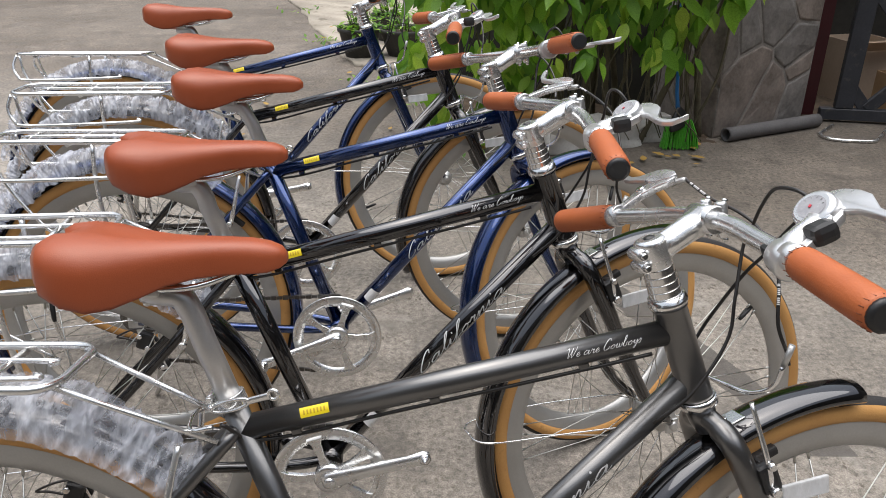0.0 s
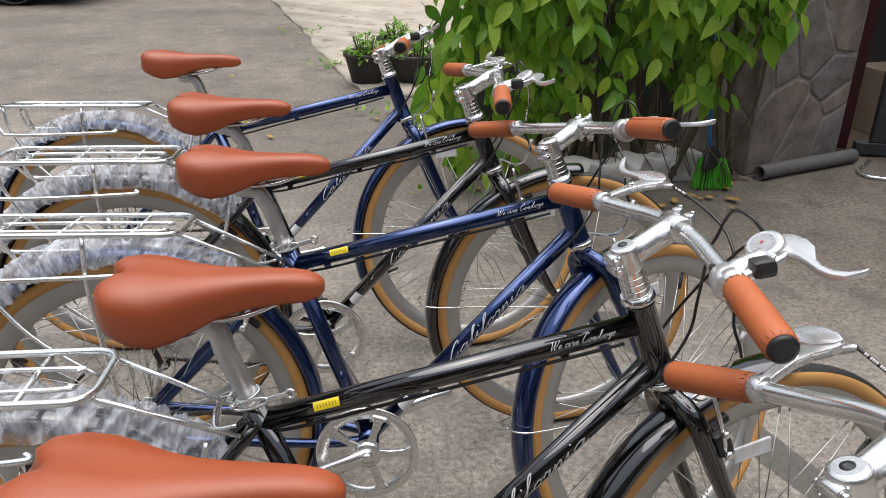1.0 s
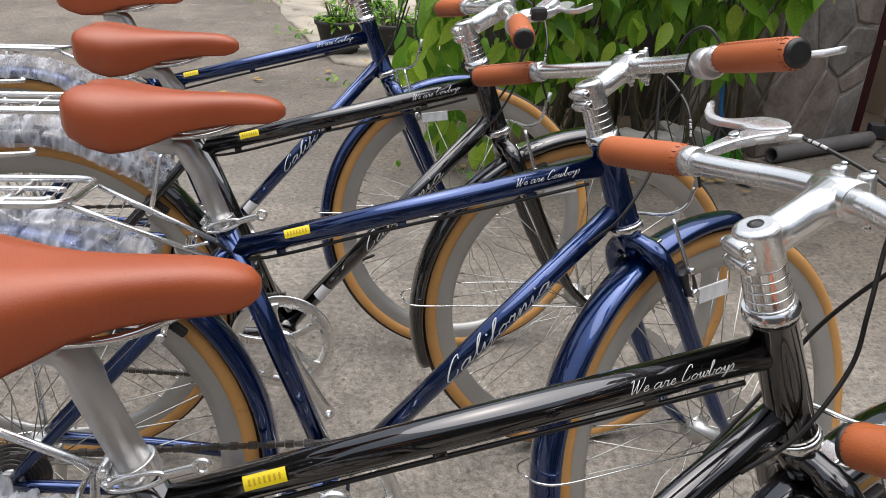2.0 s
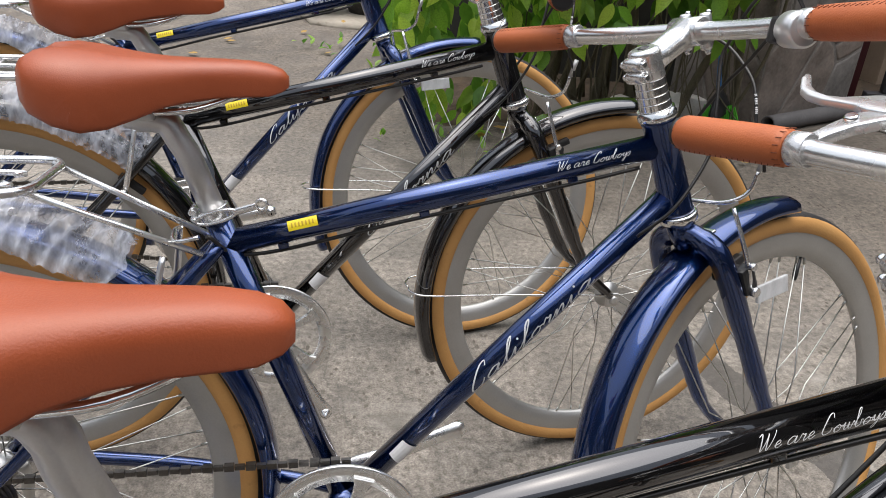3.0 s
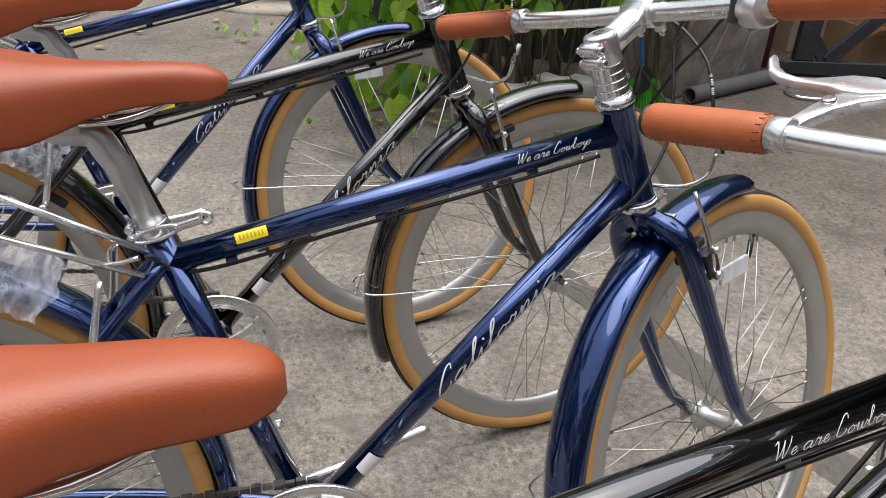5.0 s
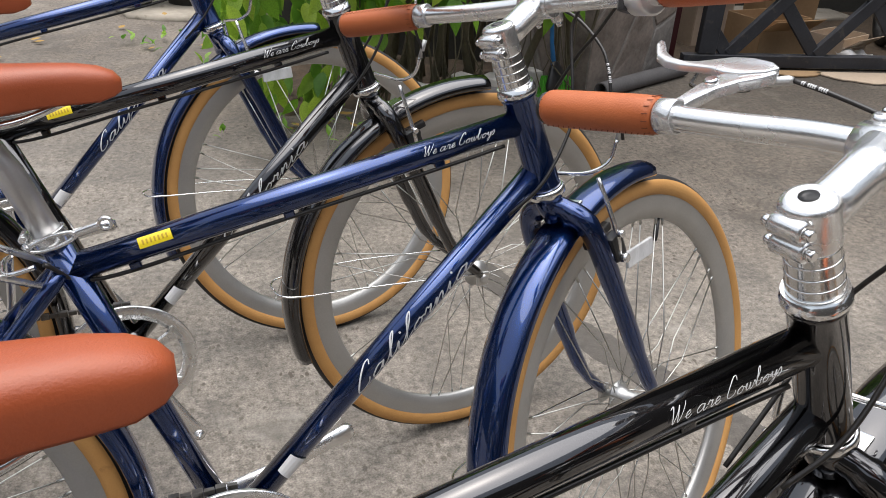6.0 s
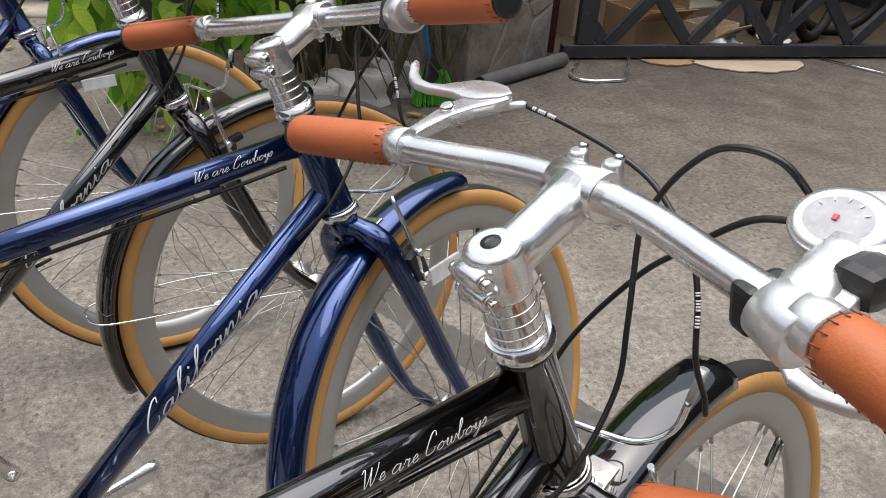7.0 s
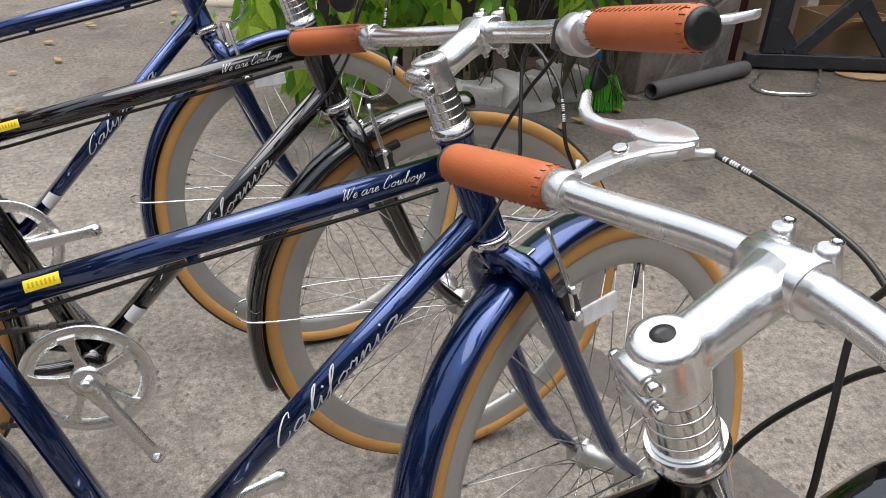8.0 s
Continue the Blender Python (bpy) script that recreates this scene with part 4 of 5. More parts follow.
    for s in (-1, 1):
        part("rack_leg", sweep(B(), cat([V(-0.04, s * hw, zr - 0.004), V(-0.038, s * (hw + 0.006), 0.62), V(-0.012, s * 0.078, 0.45), V(-0.004, s * 0.072, R + 0.012)], 5), 0.0048, 8), ALLOY, rack)
        part("rack_brace", sweep(B(), cat([V(xr + 0.012, s * (hw - 0.008), zr - 0.003), V(xr + 0.03, s * hw, 0.66), V(-0.15, s * (hw + 0.008), 0.55), V(-0.028, s * (hw + 0.010), 0.46)], 5), 0.0042, 8), ALLOY, rack)
        part("pannier_rail", sweep(B(), cat([V(0.045, s * 0.070, 0.668), V(0.030, s * 0.078, 0.662), V(-0.215, s * 0.080, 0.655), V(-0.252, s * 0.077, 0.666), V(-0.266, s * 0.068, 0.695), V(-0.258, s * 0.056, 0.727)], 6), 0.0044, 8), ALLOY, rack)
        part("rack_strut", sweep(B(), [V(xf - 0.012, s * 0.050, zr), V(0.285, s * 0.030, 0.650)], 0.0038, 8), ALLOY, rack)
    # drive train
    cs = shared_part("chainring", "chainring", chainring_mesh, ALLOY, root, Matrix.Translation(BB + V(0, -0.058, 0)) @ Matrix.Rotation(radians(-crank), 4, 'Y'), "silver chainring with five-arm spider")
    shared_part("spider_hub", "spider_hub", spider_hub_mesh, ALLOY, cs, Matrix.Identity(4))
    for k in range(5):
        shared_part("spider_arm", "spider_arm", spider_arm_mesh, ALLOY, cs, Matrix.Rotation(radians(-72 * k - 18), 4, 'Y'))
    part("crank_arm", crank_arm(B(), crank, -0.072), ALLOY, root, "alloy crank arm without a pedal")
    part("crank_arm", crank_arm(B(), crank + 180, 0.058), ALLOY, root, "alloy crank arm without a pedal")
    upper = shared_part("chain", "chain_top", lambda: chain_mesh(True), CHAIN, root, Matrix.Identity(4), "dark steel chain")
    shared_part("chain_lower_run", "chain_low", lambda: chain_mesh(False), CHAIN, upper, Matrix.Identity(4))
    free = part("freewheel", sweep(B(), [V(0, -0.053, 0), V(0, -0.052, 0), V(0, -0.030, 0)], [0.012, 0.016, 0.016], 24), SATIN, root, m=Matrix.Translation(AXLE_R))
    for k in range(6):
        r, y = 0.024 + 0.0042 * k, -0.050 + 0.0035 * k
        shared_part("sprocket", "sprocket%d" % k, lambda: spun(B(), [(r, y), (r + 0.001, y + 0.0009), (r, y + 0.0018), (0.014, y + 0.0018), (0.014, y)], 32), CHAIN, free, Matrix.Identity(4))
    bm = B()
    box(bm, (0.018, -0.074, R - 0.040), (0.030, 0.020, 0.040), Matrix.Rotation(radians(20), 4, 'Y'), 0.006)
    box(bm, (0.036, -0.062, R - 0.082), (0.016, 0.012, 0.070), Matrix.Rotation(radians(-18), 4, 'Y'), 0.005)
    for q in (V(0.026, -0.056, R - 0.052), V(0.046, -0.056, R - 0.108)):
        sweep(bm, [q + V(0, -0.006, 0), q + V(0, 0.004, 0)], 0.015, 16)
    mech = part("rear_derailleur", bm, PLASTIC, root, "black rear derailleur")
    part("cage_plate", box(B(), (0.037, -0.0645, R - 0.080), (0.020, 0.0025, 0.078), Matrix.Rotation(radians(-18), 4, 'Y'), 0.001), CHROME, mech, "silver cage plate")
    for q in (V(0.012, -0.085, R - 0.026), V(0.026, -0.085, R - 0.054), V(0.048, -0.066, R - 0.110)):
        part("pivot_bolt", bolt(B(), q, (0, -1, 0), 0.006, 0.005), CHROME, mech)
    part("hanger", box(B(), (0.008, -0.064, R - 0.018), (0.018, 0.005, 0.036), Matrix.Rotation(radians(-14), 4, 'Y'), 0.002), SATIN, mech)
    # cables
    def hose(pts, name="brake_cable", r=0.0021, m=None, mat=CABLE):
        return part(name, sweep(B(), cat(pts, 8), r, 8), mat, root, m=m)
    LE = T @ V(0.8985, 0.126, 0.9075)
    SH = T @ (pod + V(0.020, 0.022, -0.006))
    back = SB.inverted()
    lead = [LE, V(0.902, 0.088, 0.911), V(0.908, 0.040, 0.899), V(0.912, 0.005, 0.882), V(0.908, -0.03, 0.85), V(0.902, -0.045, 0.825), V(0.896, -0.055, 0.785), V(0.905, -0.060, 0.755), V(0.909, -0.060, 0.740)]
    front = hose(lead, m=SB)
    fine = cat(lead, 40)
    for first in (8, 196):
        bm = B()
        for k in range(12):
            if k % 5 != 2:
                q = fine[first + 2 * k]
                sweep(bm, [p_ + V(-0.0006, -0.0006, 0.0006) for p_ in (q, q + (fine[first + 2 * k + 2] - q) * 0.62)], 0.0018, 6)
        part("cable_print", bm, WHITE, front, "white printed marks")
    hose([SH, V(0.868, -0.105, 0.938), V(0.868, -0.072, 0.937), V(0.876, -0.042, 0.916), V(0.882, -0.02, 0.890), V(0.878, -0.012, 0.867), V(0.862, -0.024, 0.81), V(0.850, -0.030, 0.764), back @ V(0.818, -0.030, 0.708), back @ V(0.780, -0.022, 0.668)], m=SB)
    hose([SH + V(-0.008, 0.002, -0.006), V(0.876, -0.088, 0.898), V(0.882, -0.045, 0.864), V(0.878, -0.012, 0.832), V(0.862, 0.028, 0.770), back @ V(0.818, 0.030, 0.710), back @ V(0.770, 0.022, 0.655)], "gear_cable", m=SB)
    part("cable_ferrule", sweep(B(), [V(0.909, -0.060, 0.739), V(0.914, -0.066, 0.765)], 0.0036, 8), SATIN, root, m=SF)
    hose([V(0.776, -0.010, 0.748), V(0.70, -0.006, 0.727), V(0.50, -0.005, 0.679), V(0.335, -0.004, 0.640), V(0.29, -0.03, 0.672)], "top_tube_cable", 0.0024)
    for x in (0.70, 0.53, 0.37):
        bm = box(B(), (x, -0.004, 0.651 + (x - 0.30) * 0.2435 - 0.0165), (0.012, 0.009, 0.007), Matrix.Rotation(radians(-13.7), 4, 'Y'), 0.0015)
        part("cable_guide", bm, paint, root)
    hose([V(0.15, -0.062, 0.318), V(0.09, -0.075, 0.305), V(0.02, -0.088, 0.33), V(-0.035, -0.085, 0.31), V(-0.02, -0.076, R - 0.035), V(0.012, -0.076, R - 0.045)], "gear_cable")
    # stickers and lettering
    part("price_sticker", wrap_on(plate([(0, -0.0058), (0.034, -0.0058), (0.034, 0.0058), (0, 0.0058)]), tt0, tt1, 0.080, 0.0150, 30), YELLOW, root, "yellow paper sticker")
    bm = B()
    for k in range(7):
        g = plate([(0.0040 * k + 0.004, -0.0026), (0.0040 * k + 0.0058, -0.0026), (0.0040 * k + 0.0058, 0.0024), (0.0040 * k + 0.004, 0.0024)])
        me = bpy.data.meshes.new("t")
        g.to_mesh(me)
        g.free()
        bm.from_mesh(me)
        bpy.data.meshes.remove(me)
    for v in bm.verts:
        v.co.z += 0.0004
    part("sticker_print", wrap_on(bm, tt0, tt1, 0.080, 0.0150, 30), PRINT, root)
    part("lettering", wrap_on(script_mesh("We are Cowboys", 0.0059, 0.0044, 0.55, 0.00034), tt0, tt1, 0.388, 0.0150, 6), WHITE, root, "small white script lettering")
    part("lettering", wrap_on(script_mesh("California", 0.0203, 0.0090, 0.95, 0.00120), dt0, dt1, 0.226, 0.0155, -33), WHITE, root, "white script lettering")
    part("paper_tag", wrap_on(plate([(0, -0.011), (0.034, -0.013), (0.030, 0.012), (0.004, 0.011)]), dt0, dt1, 0.092, 0.0155, -6), WHITE, root, "torn white paper tag")
    bm = B()
    spun(bm, [(0.009, -0.0003), (0.0098, 0), (0.009, 0.0003), (0.0078, 0.0003), (0.0078, -0.0003)], 24)
    for k in range(3):
        rod(bm, V(-0.004 + 0.004 * k, 0, -0.006), V(-0.001 + 0.002 * k, 0, 0.006), 0.0006, 5)
    for v in bm.verts:
        ang = v.co.x / 0.0178 + radians(-58)
        zz = v.co.z * 1.6
        v.co = axis(0.752) + UP * zz + V(math.cos(ang + radians(0)) * 0.0183, math.sin(ang) * 0.0183, 0)
    part("head_badge", bm, WHITE, root, "white outlined oval badge")
    if stand:
        y = 0.175
        zfoot = y * math.tan(radians(-lean)) + 0.006
        bm = B()
        sweep(bm, [V(0.01, 0.066, R - 0.02), V(0.005, 0.085, R - 0.06), V(-0.05, y - 0.008, zfoot + 0.02), V(-0.062, y, zfoot)], [0.009, 0.0085, 0.0075, 0.006], 12)
        part("kickstand", bm, SATIN, root, "satin alloy kickstand")
    return root


bicycle(CHARCOAL, "satin charcoal", (-0.524, 0.608), 0.947, -10.966, 15.091, 0.449, -24.0, (-0.016, 0.016), 200, 10, guard=BLACK)
bicycle(BLACK, "glossy black", (-0.616, 1.046), 5.059, -4.206, 17.200, -9.776, -9.309, (0.014, -0.003), 16, 40)
bicycle(BLUE, "glossy navy blue", (-0.657, 1.497), 2.283, -6.856, 29.700, -3.760, 14.869, (-0.002, -0.007), 198, 75, seam=True, wrap=57)
bicycle(BLACK, "glossy black", (-0.796, 1.934), 3.334, -2.910, 9.000, -2.346, -3.0, (-0.001, -0.013), -60, 120)
bicycle(BLUE, "glossy navy blue", (-1.014, 2.319), 2.434, -9.723, 10.256, -1.953, -10.0, (-0.002, 0.002), 12, 200)


# ---- the yard round the bicycles ----
def prism(bm, foot, z0, z1, mat=0):
    """An upright block over a corner list."""
    lo = [bm.verts.new((x, y, z0)) for x, y in foot]
    hi = [bm.verts.new((x, y, z1)) for x, y in foot]
    n = len(foot)
    fs = [bm.faces.new(list(reversed(lo))), bm.faces.new(hi)]
    for i in range(n):
        fs.append(bm.faces.new((lo[i], lo[(i + 1) % n], hi[(i + 1) % n], hi[i])))
    for f in fs:
        f.material_index = mat
    return bm


def uneven(bm, cuts, amount, freq):
    bmesh.ops.subdivide_edges(bm, edges=bm.edges[:], cuts=cuts, use_grid_fill=True)
    for v in bm.verts:
        v.co += V(noise.noise(v.co * freq), noise.noise(v.co * freq + V(9, 0, 0)), noise.noise(v.co * freq + V(0, 9, 0))) * amount
    return bm


def walls():
    # unseen walls added to block low sky light and darken the reflections
    for k, (foot, h, label) in enumerate((
            ([(-9, -5.2), (9, -5.2), (9, -5.0), (-9, -5.0)], 5.2, "added unseen wall, dark to keep side reflections dark"),
            ([(7.0, -5.0), (7.2, -5.0), (7.2, 16), (7.0, 16)], 6.0, "added unseen wall, dark to keep side reflections dark"),
            ([(-10, 20), (9, 20), (9, 20.3), (-10, 20.3)], 9.0, "added unseen wall, dark to keep side reflections dark"),
            ([(-11.3, -5.2), (-11, -5.2), (-11, 20), (-11.3, 20)], 5.0, "added unseen wall, dark to keep side reflections dark"))):
        tagged(part("wall_%d" % (k + 1), prism(B(), foot, 0, h), SHADEWALL, None), label, "wall", kind="structure")


walls()


def pavement():
    edge = [(-0.84, 6.17), (-1.02, 6.75), (-1.22, 7.3), (-1.36, 7.9), (-1.62, 8.6), (-1.86, 9.4), (-2.16, 10.26), (-2.9, 12.6), (-3.8, 15.5), (-4.6, 19.9), (4, 19.9), (4, 5.2), (1.5, 4.9), (0.4, 5.0), (-0.25, 5.45), (-0.62, 5.55)]
    bm = prism(B(), edge, -0.02, 0.026)
    bmesh.ops.triangulate(bm, faces=bm.faces[:])
    for _ in range(3):
        bmesh.ops.subdivide_edges(bm, edges=[e for e in bm.edges if e.calc_length() > 0.25], cuts=1)
    for v in bm.verts:
        v.co += V(noise.noise(v.co * 5) * 0.05, noise.noise(v.co * 5 + V(3, 0, 0)) * 0.05, noise.noise(v.co * 3) * 0.012)
    tagged(part("pavement", smooth_all(bm), SLAB, None), "broken pale concrete strip along the road edge", "pavement", kind="structure")


pavement()


def soil_bed():
    bm = B()
    bmesh.ops.create_grid(bm, x_segments=60, y_segments=50, size=1)
    for v in list(bm.verts):
        x, y = v.co.x, v.co.y
        q = V(0.70 + x * 0.80, 4.38 + y * 0.60, 0)
        edge = 1 - max(abs(x), abs(y)) ** 3
        q.z = -0.02 + 0.055 * edge + 0.03 * noise.noise(q * 4) * edge + 0.012 * noise.noise(q * 18)
        v.co = q
    tagged(part("planting_bed", smooth_all(bm), SOIL, None), "bare dark soil of a planting bed", "soil", kind="structure")


soil_bed()


def clip_poly(poly, a, b, c):
    """Keeps the part of a polygon where a*x + b*y <= c."""
    out = []
    for i, p0 in enumerate(poly):
        p1 = poly[(i + 1) % len(poly)]
        d0, d1 = a * p0[0] + b * p0[1] - c, a * p1[0] + b * p1[1] - c
        if d0 <= 0:
            out.append(p0)
        if d0 * d1 < 0:
            f = d0 / (d0 - d1)
            out.append((p0[0] + (p1[0] - p0[0]) * f, p0[1] + (p1[1] - p0[1]) * f))
    return out


def crazy_stones(width, height, count, seed, gap=0.010):
    rnd = random.Random(seed)
    sites = [(rnd.uniform(0, width), rnd.uniform(0, height)) for _ in range(count)]
    for _ in range(1):
        moved = []
        for s in sites:
            poly = cell(s, sites, width, height, 0)
            moved.append((sum(q[0] for q in poly) / len(poly), sum(q[1] for q in poly) / len(poly)))
        sites = [(0.6 * a[0] + 0.4 * b[0], 0.6 * a[1] + 0.4 * b[1]) for a, b in zip(sites, moved)]
    return [cell(s, sites, width, height, gap) for s in sites]


def cell(s, sites, width, height, gap):
    poly = [(0, 0), (width, 0), (width, height), (0, height)]
    for o in sites:
        if o != s:
            a, b = o[0] - s[0], o[1] - s[1]
            n = math.hypot(a, b)
            poly = clip_poly(poly, a / n, b / n, (a * (o[0] + s[0]) + b * (o[1] + s[1])) / 2 / n - gap / 2)
            if not poly:
                break
    return poly


def stone_mesh(poly, origin, along, out, thick, seed):
    """One flat-faced stone with a worn, uneven rim, standing on a wall face."""
    bm = B()
    origin, along, out = Vector(origin), Vector(along), Vector(out)
    cx, cy = sum(q[0] for q in poly) / len(poly), sum(q[1] for q in poly) / len(poly)
    fine = []
    for i, q in enumerate(poly):
        r = poly[(i + 1) % len(poly)]
        n = max(1, int(math.hypot(r[0] - q[0], r[1] - q[1]) / 0.05))
        fine += [(q[0] + (r[0] - q[0]) * k / n, q[1] + (r[1] - q[1]) * k / n) for k in range(n)]
    rings = []
    for inset, d in ((0.0, -0.012), (0.004, thick * 0.6), (0.016, thick)):
        ring = []
        for x, y in fine:
            L = math.hypot(x - cx, y - cy) + 1e-6
            w_ = 0.006 * noise.noise(V(x * 14, y * 14, seed))
            xx, yy = x + (cx - x) / L * (inset + w_), y + (cy - y) / L * (inset + w_)
            ring.append(bm.verts.new(origin + along * xx + V(0, 0, yy) + out * (d + 0.006 * noise.noise(V(xx * 9, yy * 9, seed + 5)))))
        rings.append(ring)
    n = len(fine)
    for a, b in zip(rings, rings[1:]):
        for k in range(n):
            bm.faces.new((a[k], a[(k + 1) % n], b[(k + 1) % n], b[k])).smooth = True
    c = bm.verts.new(origin + along * cx + V(0, 0, cy) + out * (thick + 0.004))
    for k in range(n):
        bm.faces.new((rings[-1][k], rings[-1][(k + 1) % n], c))
    return bm


STONE_TONES = [STONE, surface("brown_stone", (0.125, 0.103, 0.088), (0.300, 0.252, 0.218), 10, 60, (0.55, 0.8), 0, 0.9, 0, (0.22, 0.20, 0.175), (0.55, 0.72)),
               surface("blue_grey_stone", (0.100, 0.093, 0.086), (0.265, 0.245, 0.228), 10, 60, (0.5, 0.8), 0, 0.9, 0, (0.2, 0.185, 0.165), (0.55, 0.72))]


def pillar():
    fl, fr = V(1.41, 3.92, 0), V(1.97, 4.18, 0)
    along = (fr - fl).normalized()
    out = V(along.y, -along.x, 0)
    w_ = (fr - fl).length
    bl, br = fl - out * 0.5, fr - out * 0.5
    top = 2.3
    p = part("stone_pillar", prism(B(), [(q.x, q.y) for q in (fl, fr, br, bl)], 0, top), MORTAR, None)
    tagged(p, "dark stone-clad gate pillar with pale mortar joints", "pillar")
    for k, poly in enumerate(crazy_stones(w_, top, 22, 5)):
        part("stone", stone_mesh(poly, fl, along, out, 0.002 + 0.004 * ((k * 7) % 5) / 5, k), STONE_TONES[(k * 5 + k // 3) % 3], p)
    for k, poly in enumerate(crazy_stones(0.5, top, 20, 8)):
        part("stone", stone_mesh(poly, bl, out, -along, 0.002 + 0.004 * ((k * 3) % 5) / 5, 50 + k), STONE_TONES[(k * 5 + k // 2) % 3], p)


pillar()


def shrub_backing():
    # dark backing added so that the inside of the shrub looks shaded
    bm = prism(B(), [(0.10, 4.75), (1.32, 4.35), (1.36, 4.55), (0.14, 4.95)], 0, 2.1)
    tagged(part("wall_behind_shrub", uneven(bm, 12, 0.02, 6), SHADEBACKING, None), "added dark backing for the shade inside the shrub", "wall", kind="structure")


shrub_backing()


def kerb_stones():
    rnd = random.Random(12)
    for k, (x, y, L, yw) in enumerate(((0.62, 3.70, 0.30, 16), (0.87, 3.79, 0.26, 24), (1.07, 3.90, 0.22, 20))):
        bm = B()
        box(bm, (0, 0, 0), (L, 0.15, 0.16), bevel=0.02)
        uneven(bm, 4, 0.040, 9)
        m = Matrix.Translation((x, y, 0.068)) @ Matrix.Rotation(radians(yw), 4, 'Z')
        ob = part("kerb_stone", smooth_all(bm), PALESTONE, None, m=m)
        tagged(ob, "rough pale stone block edging the bed", "stone", "stones edging the bed")


kerb_stones()

# ---- shrub ----
def leaf_mesh(fold, droop):
    bm = B()
    rows = [(0.0, 0.02), (0.10, 0.13), (0.25, 0.205), (0.42, 0.225), (0.60, 0.185), (0.77, 0.115), (0.90, 0.045), (1.0, 0.0)]
    lines = []
    for x, hw in rows:
        z = -droop * x * x
        mid = bm.verts.new((x, 0, z))
        if hw:
            wave = 0.012 * math.sin(x * 17)
            lines.append((bm.verts.new((x, -hw, z + fold * hw + wave)), mid, bm.verts.new((x, hw, z + fold * hw - wave))))
        else:
            lines.append((mid, mid, mid))
    for a, b in zip(lines, lines[1:]):
        if b[0] is b[1]:
            bm.faces.new((a[0], a[1], b[1]))
            bm.faces.new((a[1], a[2], b[1]))
        else:
            bm.faces.new((a[0], a[1], b[1], b[0]))
            bm.faces.new((a[1], a[2], b[2], b[1]))
    sweep(bm, [V(-0.22, 0, 0.02), V(0.02, 0, 0.0)], 0.011, 4, cap=False)
    for f in bm.faces:
        f.smooth = True
    me = bpy.data.meshes.new("leaf")
    bm.to_mesh(me)
    bm.free()
    return me


def leaf_pose(rnd, at, size):
    """Hanging, tip down and outward, blade turned to the light."""
    tip = V(rnd.uniform(-0.6, 0.6), rnd.uniform(-0.55, 0.12), rnd.uniform(-1.0, -0.35)).normalized()
    face = V(rnd.uniform(-0.45, 0.45), rnd.uniform(-1.0, -0.45), rnd.uniform(0.1, 0.9))
    y = face.cross(tip).normalized()
    z = tip.cross(y).normalized()
    m = Matrix((tip, y, z)).transposed().to_4x4()
    return Matrix.Translation(at) @ m @ Matrix.Diagonal((size, size * rnd.uniform(0.85, 1.15), size, 1))


